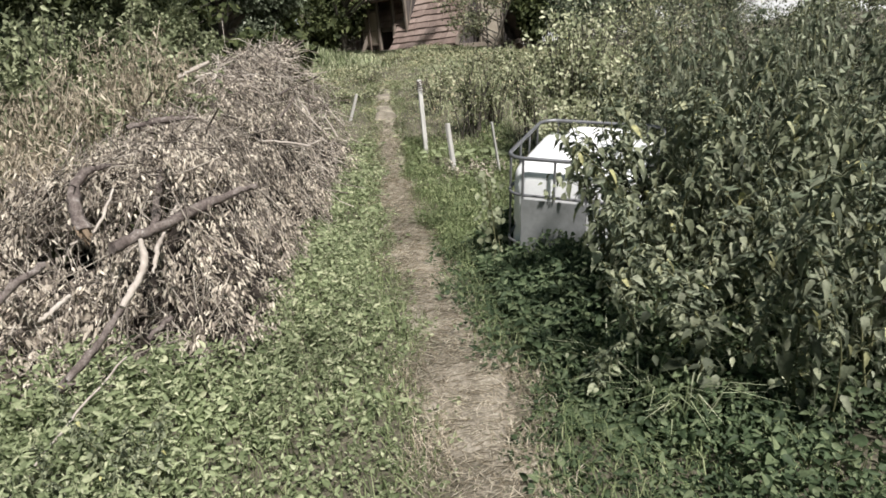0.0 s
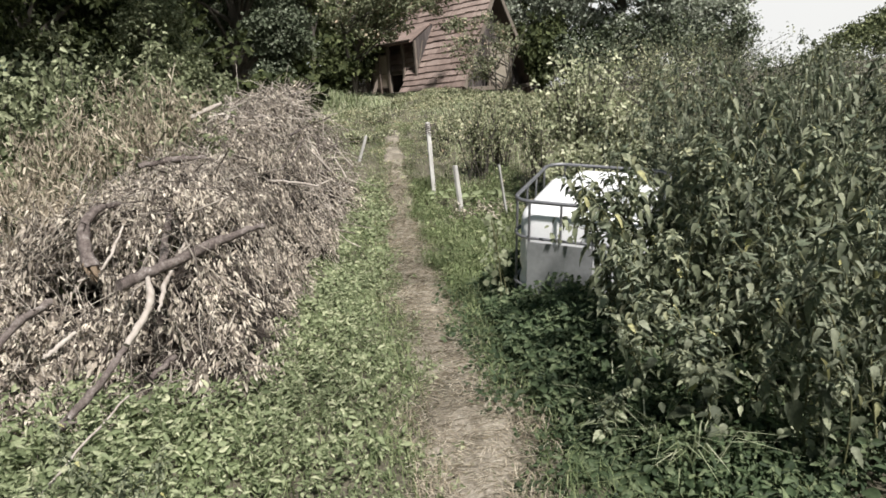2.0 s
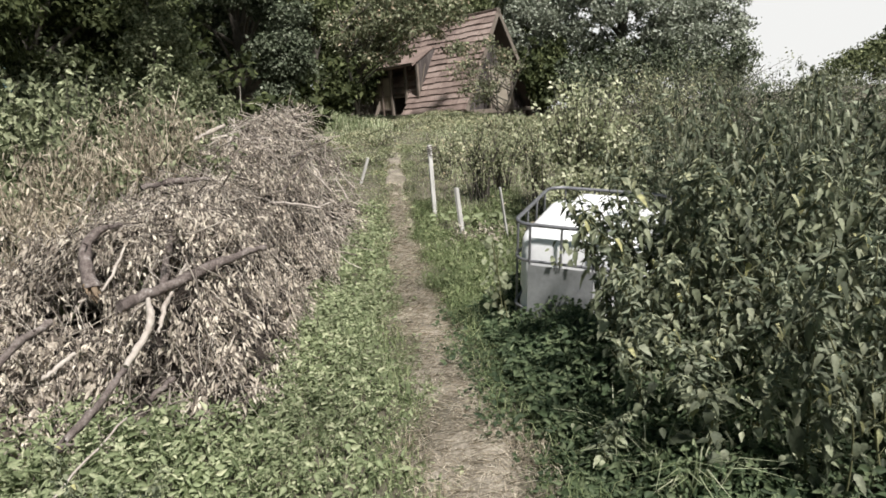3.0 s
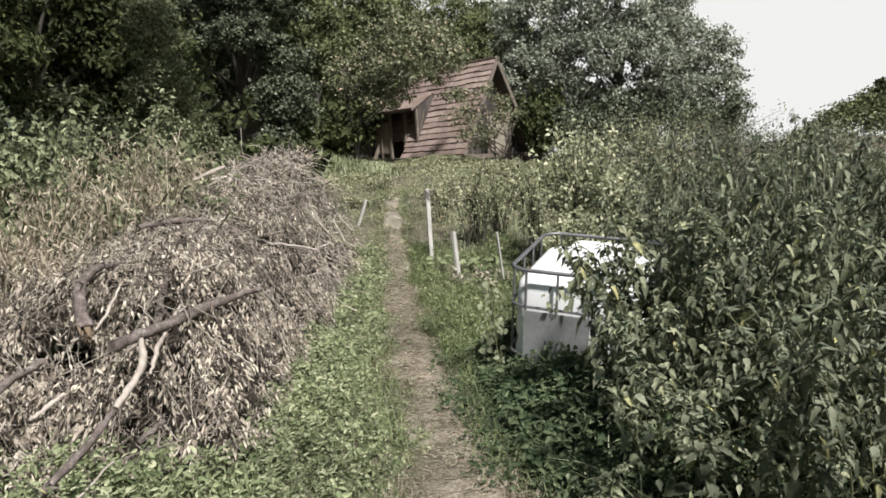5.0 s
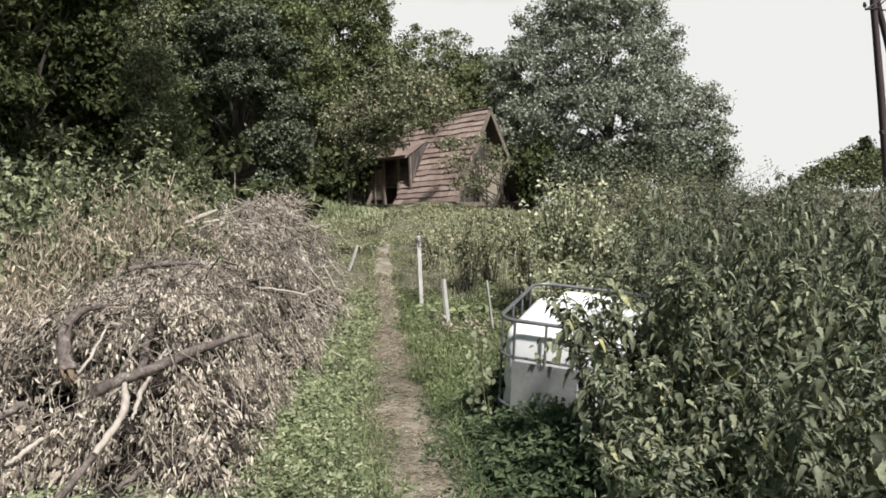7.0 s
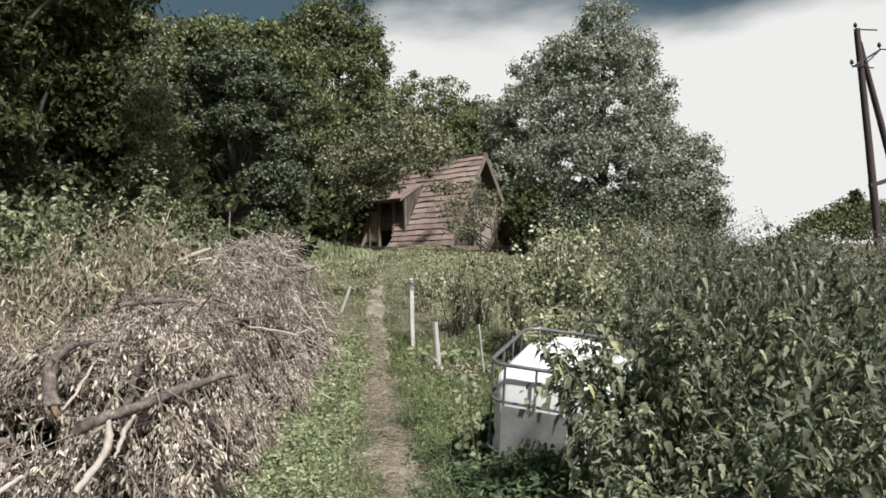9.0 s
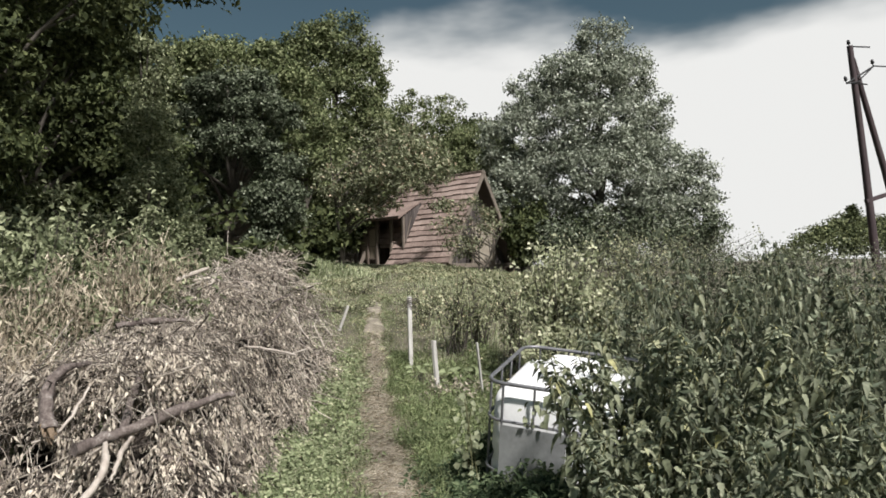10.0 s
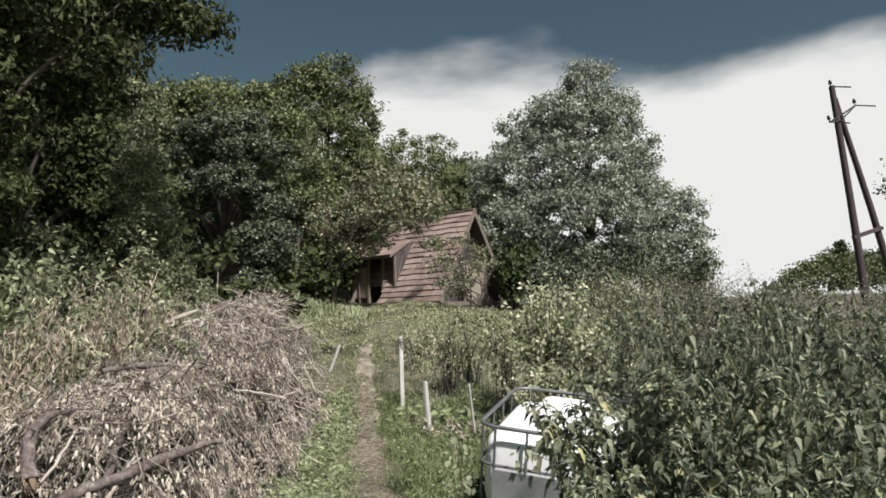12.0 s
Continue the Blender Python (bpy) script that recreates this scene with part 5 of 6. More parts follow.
tree("overhanging_tree", "tree overhanging the brush pile with long leafy boughs, darkened for shade", "tree", (-6.3, 8.2, 1.5),
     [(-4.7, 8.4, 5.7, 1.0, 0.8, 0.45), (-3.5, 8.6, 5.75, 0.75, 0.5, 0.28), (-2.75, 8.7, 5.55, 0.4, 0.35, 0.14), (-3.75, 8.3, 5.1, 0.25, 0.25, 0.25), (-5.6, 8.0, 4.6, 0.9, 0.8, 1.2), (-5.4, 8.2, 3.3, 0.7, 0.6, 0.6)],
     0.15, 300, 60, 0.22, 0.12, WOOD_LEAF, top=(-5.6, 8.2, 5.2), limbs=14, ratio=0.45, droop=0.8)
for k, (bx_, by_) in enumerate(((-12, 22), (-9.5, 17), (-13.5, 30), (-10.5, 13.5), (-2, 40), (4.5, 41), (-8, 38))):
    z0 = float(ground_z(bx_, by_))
    tree("wood_tree", "tree of the dense wood, its green darkened for shade", "tree", (bx_, by_, z0), [(bx_, by_, z0 + 5.5, 2.6, 2.4, 3.2), (bx_ + 1, by_, z0 + 3.5, 2.4, 2, 2.2), (bx_ - 1, by_, z0 + 7.5, 2, 2, 2)],
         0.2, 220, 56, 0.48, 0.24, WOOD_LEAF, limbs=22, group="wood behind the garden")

tree("wood_tree", "green tree rising behind the ivy", "tree", (-5.4, 19.2, 2.1),
     [(-5.2, 19.0, 7.6, 1.5, 1.5, 0.8), (-3.9, 19.3, 7.0, 0.9, 1.1, 0.7), (-6.7, 19.0, 7.4, 1.2, 1.2, 0.9)], 0.14, 230, 76, 0.3, 0.13, TREE_LEAF, limbs=18)
# vines take the lighter bramble green in place of light falling on them
tree("vine_tree", "small tree overgrown with climbing vines, light put into their pale green", "tree", (-4.3, 10.5, 1.7),
     [(-4.1, 10.3, 3.0, 0.42, 0.4, 0.65), (-4.15, 10.3, 4.0, 0.36, 0.35, 0.65), (-3.95, 10.2, 2.4, 0.55, 0.45, 0.4), (-4.2, 10.4, 4.9, 0.34, 0.3, 0.5)], 0.06, 130, 90, 0.16, 0.065, BRAMBLE, limbs=10)

# far wooded hill
g = Geo()
hx, hy = rng.uniform(36, 110, 700), rng.uniform(70, 130, 700)
hz = np.interp(hx / hy, [0.45, 0.495, 0.54, 0.585, 0.64, 0.7, 0.9], [0.0, 1.0, 3.3, 5.7, 7.4, 6.8, 7.2]) * hy / 85
c = np.stack([hx, hy, hz - rng.uniform(0, 3.0, 700) ** 1.0], -1)
p = (c[:, None] + np.clip(rng.normal(0, 1, (700, 70, 3)), -1.3, 1.3) * [1.0, 1.0, 0.75]).reshape(-1, 3)
leaves(g, p, rng.normal(size=p.shape), rng.normal(size=p.shape) + [0, -0.6, 0], rng.uniform(0.26, 0.55, len(p)), 0.3, fine=False)
tagged(g.put("far_wood", FAR_LEAF), "distant wooded hillside", "woods", kind="stuff")
tree("spruce_tree", "dark conifer standing out of the far wood", "tree", (57.0, 89, 3.0), [(57.4, 89, 8.4, 0.6, 0.6, 1.4), (57, 89, 5.4, 1.3, 1.3, 1.8), (57, 89, 3.4, 1.6, 1.6, 1.4)], 0.2, 120, 60, 0.35, 0.35, WOOD_LEAF)

# ---- shrubs ----
def shrub(name, label, base, w, h, stems, per, leaf, mat_, group="", ratio=0.7):
    ob = thing(name, label, "shrub", group, Matrix.Translation(base))
    g, tips = Geo(), []
    for _ in range(stems):
        a = rng.normal(0, 0.12 * w, 3) * [1, 1, 0]
        b = np.array([rng.normal(0, 0.38 * w), rng.normal(0, 0.38 * w), h * rng.uniform(0.6, 1.05)])
        m = a * 0.6 + b * 0.4 + [0, 0, 0.15 * h]
        tube(g, [a - [0, 0, 0.05], m, b], [0.008, 0.006, 0.003], 4)
        u = rng.uniform(0.25, 1.05, (per, 1))
        q = np.where(u < 0.5, a + (m - a) * u * 2, m + (b - m) * (u * 2 - 1))
        tips.append(q + rng.normal(0, 0.02 + 0.035 * w, (per, 3)))
    g.put("stem_clump", TRUNK, ob, smooth=True)
    p = np.concatenate(tips)
    g = Geo()
    axis = rng.normal(size=p.shape) - [0, 0, 0.3]
    L = rng.uniform(0.6, 1.25, len(p)) * leaf
    if leaf * 1200 / base[1] > 5 and base[1] < 15:
        ovate(g, p, axis, rng.normal(0, 0.6, p.shape) + SUNWARD, L, L * ratio, 0.15, 0.2)
    else:
        leaves(g, p, axis, rng.normal(0, 0.6, p.shape) + SUNWARD, L, L * ratio, 0.15, 0.2, fine=False)
    g.put("foliage", mat_, ob)
    return ob


for x, y, w, h, st, per, lf in ((0.52, 10.2, 0.75, 1.25, 26, 22, 0.055), (0.85, 10.5, 0.7, 1.15, 20, 26, 0.055), (1.25, 9.6, 0.45, 1.1, 16, 30, 0.05), (0.0, 11.8, 0.5, 0.7, 12, 24, 0.05), (0.6, 12.6, 0.7, 0.7, 16, 34, 0.05), (1.5, 12.4, 0.9, 0.9, 18, 40, 0.05)):
    shrub("currant_bush", "thin-stemmed fruit bush with pale yellowing leaves", (x, y, float(ground_z(x, y))), w, h, st, per, lf, SHRUB_PALE, "fruit bushes")
for _ in range(64):
    x, y = rng.uniform(-2.6, 6.0), rng.uniform(12.8, 24.5)
    if abs(x - path_x(y)) > 0.45 or y > 16.5:
        shrub("meadow_bush", "low bush of pale green leaves, tone lifted for the sunny slope", (x, y, float(ground_z(x, y))), rng.uniform(0.4, 1.0), rng.uniform(0.18, 0.5) * (0.7 if x < 0.3 else 1.0) * (1.0 if y < 18 else 0.6), 16, 30, 0.028 + 0.0019 * y, SHRUB_PALE if rng.uniform() < 0.6 else MEADOW, "bushes on the slope")
for x, y, w, h, leaf_mat in ((1.62, 8.3, 0.75, 1.75, FRUIT_BUSH), (1.85, 8.7, 0.75, 1.72, FRUIT_BUSH), (1.45, 7.6, 0.45, 0.95, FRUIT_BUSH), (2.1, 8.2, 0.6, 1.3, FRUIT_BUSH), (3.4, 9.2, 1.2, 1.5, WEED), (4.6, 8.8, 1.4, 1.5, WEED), (6.0, 9.5, 1.8, 1.6, WEED), (5.4, 7.4, 1.6, 1.5, WEED), (7.6, 8.6, 2.0, 1.7, WEED), (4.0, 13, 2.2, 1.6, SHRUB_PALE), (7, 13, 2.0, 1.15, WEED), (9.5, 12, 2.2, 1.3, WEED), (5.4, 10.6, 1.5, 1.35, WEED), (11.5, 14, 2.4, 1.2, WEED), (7.2, 17.5, 1.8, 1.3, WEED), (13.5, 18, 2.4, 0.9, WEED), (5.4, 17.5, 1.5, 1.2, WEED_MID), (9.3, 22, 2.0, 1.5, WEED), (6.9, 22, 1.8, 1.4, WEED), (4.6, 20, 1.5, 1.1, WEED_MID), (16.5, 20, 2.6, 0.9, WEED)):
    shrub("leafy_shrub", "dense shrub with light green rounded leaves", (x, y, float(ground_z(x, y))), w, h, 54, 46, 0.06 if leaf_mat is FRUIT_BUSH else 0.05, leaf_mat, "shrubs behind the tank")
tree("sapling", "slender young tree with airy pale leaves before the cabin", "tree", (1.8, 22, float(ground_z(1.8, 22))),
     [(1.0, 22, 3.3, 0.5, 0.5, 0.5), (1.5, 22, 3.8, 0.6, 0.5, 0.4), (1.3, 22, 2.6, 0.5, 0.5, 0.4), (2.1, 22, 3.3, 0.4, 0.4, 0.5)], 0.045, 38, 60, 0.24, 0.11, APPLE, top=(1.75, 22, 3.9), limbs=16, ratio=0.45, trunks=2)
for _ in range(44):
    x, y = rng.uniform(-6.5, -2.9), rng.uniform(5.2, 12.5)
    if pile_z(x, y) < 0.9:
        shrub("bank_shrub", "leafy green bramble on the bank behind the pile", (x, y, float(ground_z(x, y)) + 0.8 * float(pile_z(x, y))), 1.0, rng.uniform(0.7, 1.25), 14, 52, 0.11, BRAMBLE, "brambles on the bank", 0.5)

# undergrowth filling the wood's edge and the ground round the cabin
for x, y, w, h in ((-3.3, 13.5, 1.4, 1.3), (-5.2, 13.2, 1.6, 1.6), (-6.8, 14, 2, 2.4), (-6.2, 21.5, 2.6, 3.2), (-7.5, 18, 2.6, 3.2), (-5.7, 18.6, 1.8, 1.5), (-4.6, 22, 2.2, 1.8), (-3.6, 24, 1.6, 1.3), (-6.6, 24, 2.8, 3.2), (-9.2, 22.5, 3.2, 4), (-5.8, 30, 2.6, 3.4), (-5.0, 31.5, 2.4, 3.4), (-4.9, 33.5, 2.6, 3.8), (-7.5, 30, 3.2, 4), (-10.5, 29, 3.5, 4.5), (-1.5, 33, 3, 3.4), (1.6, 33.5, 3, 3.4), (4.6, 30, 2.6, 3.0), (5.4, 26.6, 1.5, 1.8), (3.9, 26.6, 1.0, 2.2), (6.0, 28.5, 2.4, 2.4), (8.6, 29, 2.8, 2.6), (11, 29.5, 2.8, 2.6), (12.4, 30, 2.0, 2.3), (-12.5, 25, 3.5, 5), (9.5, 36, 4, 3), (-5.5, 26.5, 2.5, 3.6), (-3.4, 36.5, 3, 4.2), (-6.0, 35, 3, 4.5), (-1.0, 38, 3, 4), (-9, 41, 4, 4.5), (-5, 42, 4, 4.5), (-2.4, 43, 4, 4), (2.5, 44, 4, 4), (6.5, 43, 4, 4), (10.5, 42, 4, 3.6), (-3.4, 29.5, 2.0, 2.6)):
    shrub("undergrowth_bush", "undergrowth bush at the wood's edge, leaves toned dark as in shade", (x, y, float(ground_z(x, y))), w, h, 40, 66, 0.085 + 0.0052 * y if x < 5 else 0.16, WOOD_LEAF if x < 5 else IVY, "undergrowth")

# dry stalks standing at the pile's edge
g = Geo()
p = on_pile(120, -4.8, -2.3, 4.2, 7.0, 0.2)
p = np.concatenate([p, np.stack([(q := rng.uniform(-5.2, -3.2, 70)), (r_ := rng.uniform(4.2, 7.5, 70)), ground_z(q, r_) + pile_z(q, r_) * 0.9], -1)])
tip = p + rng.normal(0, 0.16, p.shape) + np.array([0, 0, 1.0]) * rng.uniform(0.1, 0.5, (len(p), 1)) * smooth01((-p[:, :1] - 2.2) / 1.2 + 0.25)
twigs(g, p - [0, 0, 0.1], tip, 0.003, 0.0015)
k = np.repeat(np.arange(len(p)), 7)
u = rng.uniform(0.3, 1.0, (len(k), 1))
q = p[k] + (tip[k] - p[k]) * u
leaves(g, q, rng.normal(0, 0.45, q.shape) - [0, 0, 0.9], rng.normal(size=q.shape), rng.uniform(0.03, 0.08, len(q)), 0.016, 0.2, -0.1)
tagged(g.put("dry_stalks", DRY_TAN), "tan withered weed stalks at the pile's edge", "dry weeds", kind="stuff")


# dug patch with dry brown leaves beside the stakes
g = Geo()
x, y = rng.normal(0.42, 0.2, 500), rng.normal(8.3, 0.22, 500)
leaves(g, np.stack([x, y, ground_z(x, y) + rng.uniform(0.02, 0.16, 500)], -1), rng.normal(0, 0.6, (500, 3)), rng.normal(0, 0.4, (500, 3)) + [0, 0, 1], rng.uniform(0.03, 0.08, 500), 0.02)
tagged(g.put("dry_leaf_patch", DRY_LEAF), "patch of dry reddish-brown leaves by the stakes", "dry leaves", kind="stuff")
# a bough reaching in beyond the pole
tree("roadside_tree", "small tree beside the utility pole", "tree", (14.4, 18, 1.4), [(14.4, 18, 5.1, 1.25, 1.1, 1.1), (14.6, 18, 3.8, 1.0, 1.0, 0.9)], 0.1, 110, 70, 0.24, 0.1, WOOD_LEAF, limbs=12)

def withered_weed(x, y, top, w, n):
    """A withered weed: thin stems arching over, with tan leaves hanging from them."""
    z0 = float(ground_z(x, y) + 0.85 * pile_z(x, y))
    ob = thing("withered_weed", "tan withered weed bent over with hanging dry leaves", "dry weed", "withered weeds", Matrix.Translation((x, y, z0)))
    h = top - z0
    g, pts = Geo(), []
    for _ in range(n):
        a = rng.normal(0, 0.1, 3) * [1, 1, 0]
        b = np.array([rng.normal(0, w), rng.normal(0, w * 0.6), h * rng.uniform(0.75, 1.05)])
        c = b + np.array([rng.normal(0, w * 0.7), rng.normal(-0.05, w * 0.5), -h * rng.uniform(0.1, 0.35)])
        tube(g, [a - [0, 0, 0.05], a * 0.4 + b * 0.6 + [0, 0, 0.05], b, c], [0.005, 0.004, 0.003, 0.0015], 4, cap=False)
        u = rng.uniform(0, 1, (26, 1))
        pts.append(np.where(u < 0.4, a + (b - a) * (0.55 + u), b + (c - b) * (u - 0.4) / 0.6) + rng.normal(0, 0.03, (26, 3)))
    g.put("stem_clump", DRY_TAN, ob, smooth=True)["kind"] = "stuff"
    q = np.concatenate(pts)
    g = Geo()
    L = rng.uniform(0.025, 0.08, len(q))
    leaves(g, q, rng.normal(0, 0.5, q.shape) - [0, 0, 0.8], rng.normal(0, 0.7, q.shape) - [0, 0.8, 0], L, L * rng.uniform(0.12, 0.26, len(q)), 0.25, -0.15)
    g.put("foliage", DRY_TAN, ob)


for x, y, top, w, n in ((-2.57, 6.3, 2.05, 0.2, 14), (-2.72, 5.45, 1.7, 0.2, 14), (-2.98, 5.25, 1.66, 0.2, 14), (-2.95, 4.8, 1.36, 0.22, 16), (-2.64, 4.6, 1.2, 0.2, 12), (-3.2, 4.9, 1.5, 0.22, 14), (-3.35, 5.6, 1.75, 0.25, 14), (-2.75, 6.2, 2.1, 0.22, 14), (-2.55, 6.15, 2.0, 0.2, 12), (-3.1, 6.0, 1.95, 0.2, 10)):
    withered_weed(x, y, top, w, n)

# brambles standing up behind the pile
for x, y, h in ((-2.5, 6.8, 1.5), (-2.75, 6.6, 1.55), (-2.35, 7.0, 1.45), (-2.95, 5.9, 1.35), (-3.3, 5.4, 1.3), (-2.95, 6.6, 1.55), (-3.3, 6.2, 1.5), (-3.7, 6.4, 1.7), (-4.1, 6.9, 1.7), (-3.1, 7.4, 1.7), (-3.5, 7.6, 1.8), (-4.3, 7.8, 1.9), (-2.9, 8.4, 1.6), (-3.5, 8.9, 1.9), (-4.6, 6.2, 1.7), (-5.0, 7.2, 1.9), (-2.75, 5.9, 1.2), (-4.2, 9.6, 2.0), (-3.2, 10.2, 1.7)):
    shrub("raspberry_cane", "upright raspberry canes with pale green leaves", (x, y, float(ground_z(x, y))), 0.75, h, 16, 78, 0.082, BRAMBLE, "raspberry canes", 0.5)

# pale dry grass mound at the wood's edge
g = Geo()
n = 3200
x, y = rng.normal(-3.5, 1.0, n), rng.normal(20.0, 0.9, n)
z = ground_z(x, y) + 0.5 * np.exp(-((x + 3.5) ** 2 + (y - 20.0) ** 2) / 2.0) - 0.05
blades(g, x, y, z, rng.uniform(0.1, 0.45, n), 0.02, 1.2)
tagged(g.put("dry_grass_mound", STRAW_GREEN), "mound of pale dry grass at the wood's edge", "dry grass", kind="stuff")
# ---- cabin ----
RIDGE = Vector((2.41, 27.0, 5.74))
ALONG = Vector((-0.7071, 0.7071, 0.0))   # along the ridge, away from the gable in view
OUT = Vector((-0.7071, -0.7071, 0.0))    # down the roof slope in view
HALF, DROP, LONG = 2.15, 3.68, 5.2
cabin = thing("cabin", "steep-roofed old wooden cabin with reddish-brown board roof", "cabin", at=Matrix.Translation(RIDGE))
# local frame: x along the ridge, y outwards down the visible slope, z up
cabin.matrix_basis = Matrix(((ALONG.x, OUT.x, 0, RIDGE.x), (ALONG.y, OUT.y, 0, RIDGE.y), (0, 0, 1, RIDGE.z), (0, 0, 0, 1)))
SL = math.hypot(HALF, DROP)
for side in (1, -1):
    turn = Matrix(((1, 0, 0, 0), (0, HALF / SL * side, DROP / SL * side, 0), (0, -DROP / SL, HALF / SL, 0), (0, 0, 0, 1)))
    cut = 1.7 / HALF * SL if side == 1 else SL
    bm = box_bm((LONG, cut, 0.05), (LONG / 2, cut / 2, -0.06))
    bmesh.ops.transform(bm, matrix=turn, verts=bm.verts)
    roof = part("roof", bm, OLDWOOD, cabin, "steep roof slope clad in weathered boards")
    if side == 1:
        bm = box_bm((3.45, SL - cut - 0.004, 0.05), (3.45 / 2, (SL + cut) / 2, -0.06))
        bmesh.ops.transform(bm, matrix=turn, verts=bm.verts)
        part("roof_skirt", bm, OLDWOOD, cabin)
    rows_n = 16
    for k in range(rows_n):
        s0 = SL * k / rows_n
        end = LONG if s0 + 0.2 < cut else 3.45
        x0 = -0.06
        while x0 < end:
            w = min(rng.uniform(0.3, 0.75), end + 0.05 - x0)
            if w < 0.08:
                break
            bm = box_bm((w - 0.008, SL / rows_n * 1.12, 0.03), (0, 0, 0), Matrix.Rotation(radians(8.5 + rng.normal(0, 1.8)), 4, "X"))
            bmesh.ops.translate(bm, vec=(x0 + w / 2, s0 + SL / rows_n * 0.5 + rng.normal(0, 0.012), rng.normal(0.01, 0.004)), verts=bm.verts)
            bmesh.ops.transform(bm, matrix=turn, verts=bm.verts)
            part("shingle", bm, SHINGLE, roof)
            x0 += w
    # barge boards on the rakes
    for x_ in (-0.08, LONG + 0.04):
        bm = box_bm((0.035, SL + 0.06, 0.16), (x_, SL / 2, -0.05), bevel=0.004)
        bmesh.ops.transform(bm, matrix=turn, verts=bm.verts)
        part("barge_board", bm, FRAMEWOOD, cabin, "greyed barge board along the roof edge")
part("ridge_cap", box_bm((LONG + 0.1, 0.13, 0.03), (LONG / 2, 0, 0.012), bevel=0.01), SHINGLE, cabin)
# gable wall of upright boards, set back under the roof, with a framed panel
gable_x = 0.55
k = -HALF + 0.12
while k < HALF - 0.1:
    top = -abs(k) * DROP / HALF - 0.22
    h = top + DROP + 0.35
    if h > 0.1:
        # dark plank colour stands in for shade in the recess under the roof
        part("wall_board", box_bm((0.03, 0.145, h), (gable_x, k, top - h / 2), bevel=0.003), CHEEK, cabin)
    k += 0.152
part("back_wall", box_bm((0.05, HALF * 1.7, DROP * 0.5), (LONG - 0.2, 0, -DROP * 0.75)), OLDWOOD, cabin)
part("floor_beam", box_bm((0.14, HALF * 2.05, 0.16), (0.1, 0, -DROP - 0.1), bevel=0.008), FRAMEWOOD, cabin)
for y_ in (0.55, -0.75):
    part("porch_post", box_bm((0.09, 0.09, 1.75), (0.12, y_, -DROP + 0.8), bevel=0.006), FRAMEWOOD, cabin)
panel = part("porch_panel", box_bm((0.03, 1.1, 1.45), (0.14, -0.2, -DROP + 0.8), bevel=0.003), PANEL, cabin, "tan sheet panel in a pale frame")
for y_, z_, sy, sz in ((-0.2, 1.56, 1.24, 0.08), (-0.2, 0.04, 1.24, 0.08), (-0.79, 0.8, 0.08, 1.44), (0.39, 0.8, 0.08, 1.44)):
    part("frame_bar", box_bm((0.05, sy, sz), (0.115, y_, -DROP + z_), bevel=0.004), FRAMEWOOD, panel)
for x_ in (0.3, 2.6, 4.9):
    for y_ in (HALF - 0.2, -HALF + 0.2):
        part("footing", box_bm((0.25, 0.25, 0.7), (x_, y_, -DROP - 0.35), bevel=0.02), OLDWOOD, cabin)
# side room under a low roof, with a boarded cheek
annex = thing("side_room", "low timber side room with a framed window and open doorway", "shed", at=cabin.matrix_basis.copy())
X0, X1, Y1, EAVE, FOOT = 2.8, 5.9, 1.75, -1.72, -3.85
y_ = Y1 - 0.06
while y_ > 0.66:
    low = -DROP * y_ / HALF - 0.02
    top = EAVE + 0.03 + 0.6 * (Y1 - y_)
    part("cheek_board", box_bm((0.03, 0.112, max(top - low, 0.05)), (X0, y_, (top + low) / 2), bevel=0.003), CHEEK, annex)
    y_ -= 0.118
part("cheek_brace", beam_bm((X0 - 0.035, Y1 - 0.08, -2.75), (X0 - 0.035, Y1 - 0.4, EAVE), 0.06, 0.03), FRAMEWOOD, annex)
part("corner_post", box_bm((0.1, 0.1, EAVE + 3.05), (X0 - 0.02, Y1 + 0.03, (EAVE - 3.05) / 2), bevel=0.006), FRAMEWOOD, annex)
for x_ in (3.52, 4.42, X1):
    part("wall_post", box_bm((0.11, 0.11, EAVE - FOOT), (x_, Y1 + 0.02, (EAVE + FOOT) / 2), bevel=0.006), FRAMEWOOD, annex)
k = 4.56
while k < X1 - 0.08:
    part("wall_board", box_bm((0.135, 0.03, EAVE - FOOT), (k, Y1 - 0.06, (EAVE + FOOT) / 2), bevel=0.003), CHEEK, annex)
    k += 0.142
part("back_wall", box_bm((X1 - X0, 0.04, EAVE - FOOT), ((X0 + X1) / 2, 0.4, (EAVE + FOOT) / 2)), CHEEK, annex)
window = part("window_panel", box_bm((0.9, 0.03, 1.2), (4.98, Y1 - 0.02, -2.75), bevel=0.003), PANEL, annex, "dull boarded-up window panel")
for dx, dz, sx, sz in ((0, 0.63, 1.04, 0.07), (0, -0.63, 1.04, 0.07), (-0.48, 0, 0.07, 1.19), (0.48, 0, 0.07, 1.19), (0, -0.1, 0.89, 0.04)):
    part("frame_bar", box_bm((sx, 0.05, sz), (4.98 + dx, Y1 + 0.02, -2.75 + dz), bevel=0.004), FRAMEWOOD, window)
bm = box_bm((X1 - X0 + 0.16, 1.5, 0.05), ((X0 + X1) / 2 + 0.03, Y1 - 0.45, EAVE + 0.1))
bmesh.ops.rotate(bm, cent=((X0 + X1) / 2, Y1, EAVE), matrix=Matrix.Rotation(radians(-31), 3, "X"), verts=bm.verts)
part("side_roof", bm, SHINGLE, annex, "low sloping board roof")
part("roof_edge", beam_bm((X0 - 0.06, Y1 + 0.28, EAVE + 0.02), (X1 + 0.1, Y1 + 0.28, EAVE + 0.02), 0.12, 0.04), FRAMEWOOD, annex)

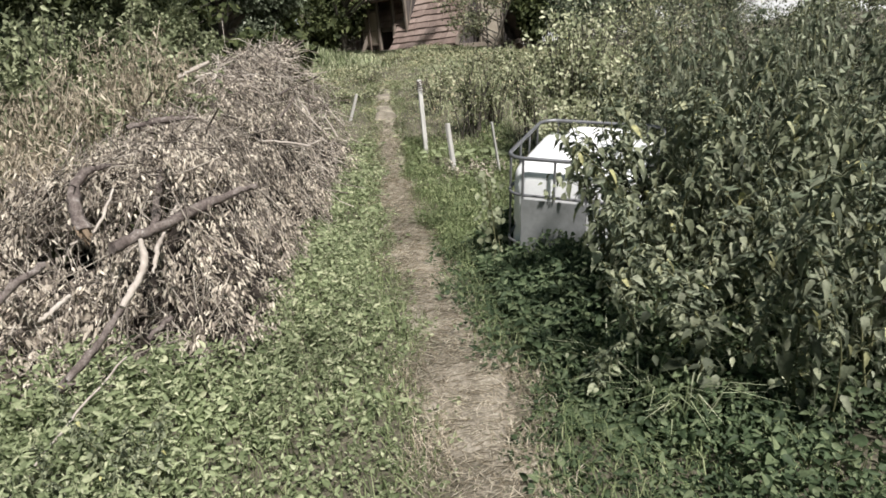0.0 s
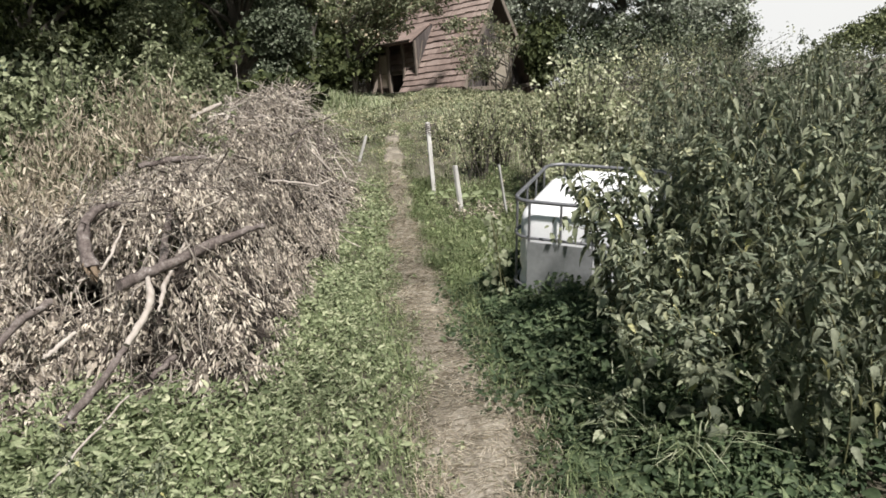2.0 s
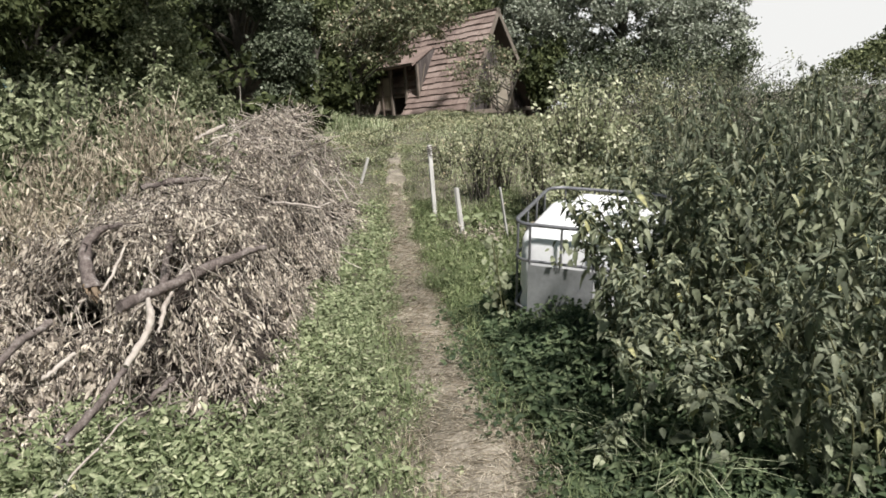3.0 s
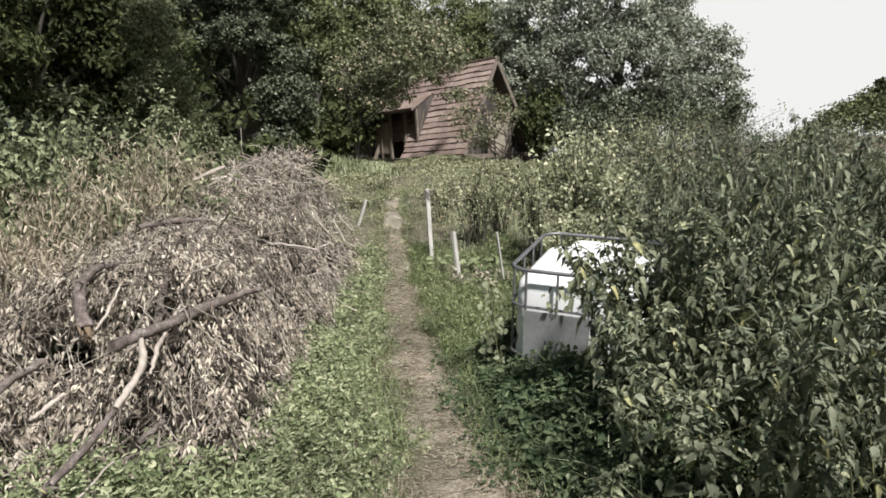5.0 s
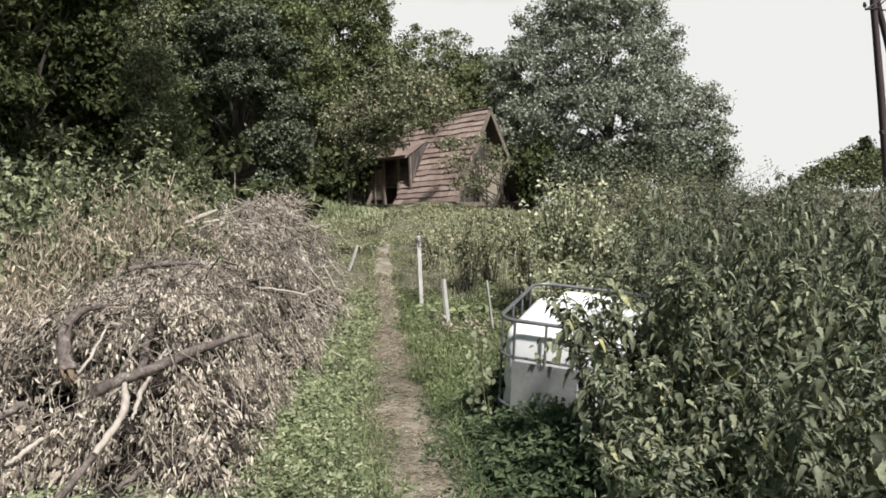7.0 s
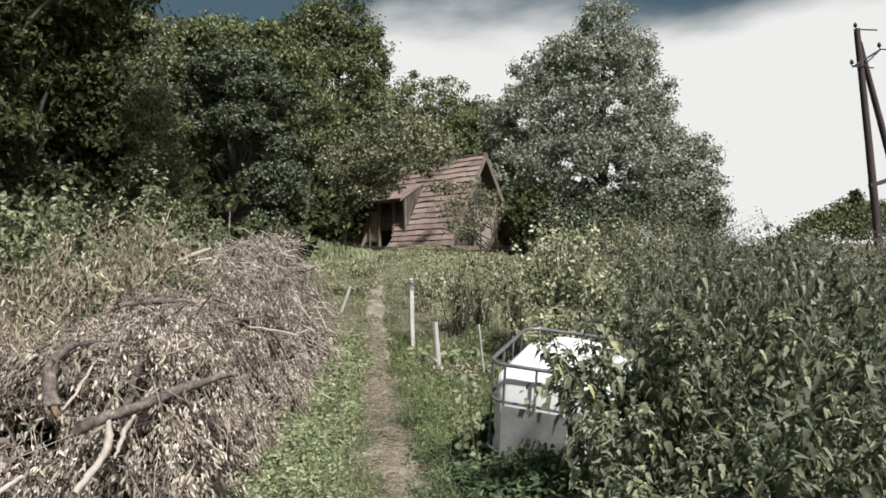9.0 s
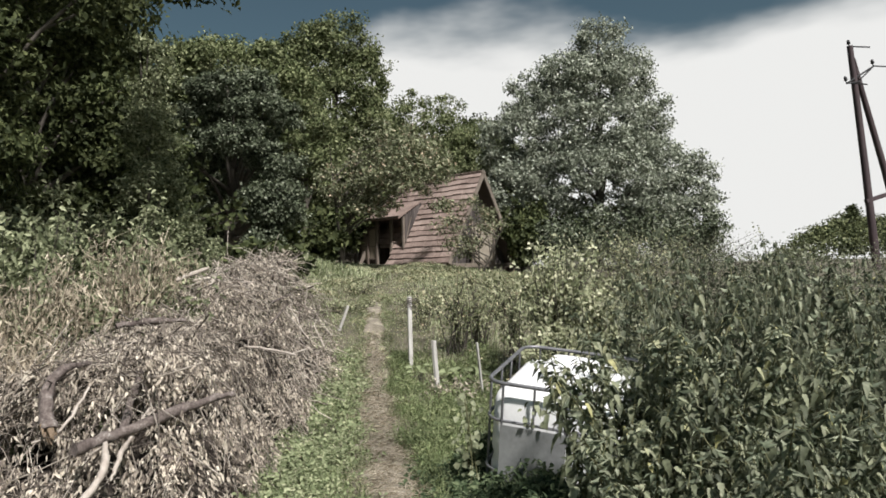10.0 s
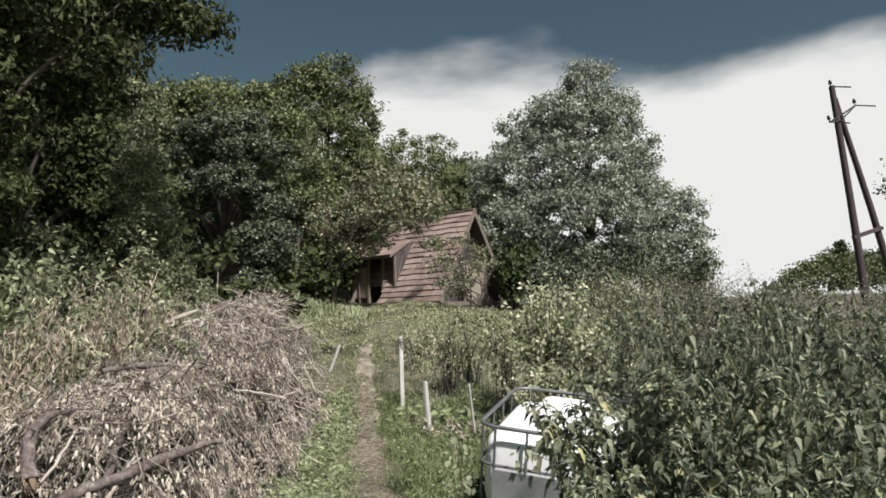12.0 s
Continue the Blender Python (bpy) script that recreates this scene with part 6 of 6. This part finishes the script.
# ---- utility pole ----
pole = thing("utility_pole", "dark tarred wooden twin-leg power pole with crossarm", "utility pole", at=Matrix.Translation((17.36, 26, 1.0)))
L0, L1, R1 = Vector((0.44, 0, 0.0)), Vector((-0.34, 0, 9.3)), Vector((2.35, 0.6, 0.0))
g = Geo()
tube(g, [L0 - Vector((0, 0, 0.6)), L0.lerp(L1, 0.5), L1], [0.16, 0.135, 0.11], 12)
g.put("pole_leg", TAR, pole, smooth=True)
g = Geo()
tube(g, [R1 - Vector((0, 0, 0.6)), R1.lerp(L1 + Vector((0.12, 0.05, -0.5)), 0.5), L1 + Vector((0.12, 0.05, -0.5))], [0.15, 0.125, 0.1], 12)
g.put("pole_leg", TAR, pole, smooth=True)
part("cross_brace", beam_bm((-0.02, -0.08, 3.12), (1.45, 0.3, 3.52), 0.15, 0.15), TAR, pole)
arm = part("crossarm", beam_bm((-0.64, -0.16, 7.76), (0.64, 0.1, 8.5), 0.06, 0.06), IRON, pole)
part("arm_strut", beam_bm((-0.62, -0.16, 7.76), (-0.05, -0.12, 7.86), 0.045, 0.045), IRON, arm)
part("arm_strut", beam_bm((0.62, 0.1, 8.48), (0.0, -0.02, 7.95), 0.045, 0.045), IRON, arm)
for q in ((-0.64, -0.16, 7.78), (0.64, 0.1, 8.52), (-0.36, 0, 9.28)):
    g = Geo()
    q = Vector(q)
    tube(g, [q, q + Vector((-0.02, 0, 0.08)), q + Vector((-0.02, 0, 0.1)), q + Vector((-0.04, 0, 0.22)), q + Vector((-0.05, 0, 0.27))], [0.02, 0.02, 0.07, 0.055, 0.02], 8)
    g.put("insulator", IRON, pole, smooth=True)
    part("line_stub", beam_bm(q + Vector((0, 0, 0.0)), q + Vector((0.5, -0.5, -0.2)), 0.045, 0.045), IRON, pole)

# grass and weeds growing over the upper footpath
g = Geo()
x, y = scatter(14000, -2.0, -0.1, 7.0, 15.5)
d = off_path(x, y)
keep = (d < 0.12) & (rng.uniform(size=len(x)) < np.interp(y, [7.0, 9.5, 13.0], [0.0, 0.3, 0.9]) * (0.45 + 0.55 * smooth01((d + 0.18) / 0.18))) & (np.sin(5.3 * x + 2.1 * y) * np.sin(3.1 * y - 2.0 * x) > -0.45)
x, y = x[keep], y[keep]
blades(g, x, y, ground_z(x, y), rng.uniform(0.03, 0.1, len(x)), 0.006 + 0.0004 * y, 1.1)
tagged(g.put("path_grass", STRAW_GREEN), "short grass growing over the upper footpath", "grass", kind="stuff")

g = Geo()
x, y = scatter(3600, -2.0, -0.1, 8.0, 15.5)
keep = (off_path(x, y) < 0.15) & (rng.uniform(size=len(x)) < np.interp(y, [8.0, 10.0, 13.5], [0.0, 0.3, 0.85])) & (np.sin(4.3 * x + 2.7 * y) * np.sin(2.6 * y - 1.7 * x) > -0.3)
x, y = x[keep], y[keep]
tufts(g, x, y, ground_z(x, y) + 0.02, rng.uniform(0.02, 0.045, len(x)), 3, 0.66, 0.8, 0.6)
tagged(g.put("path_weeds", MEADOW), "low weeds on the upper footpath in the light-lifted meadow green", "weeds", kind="stuff")
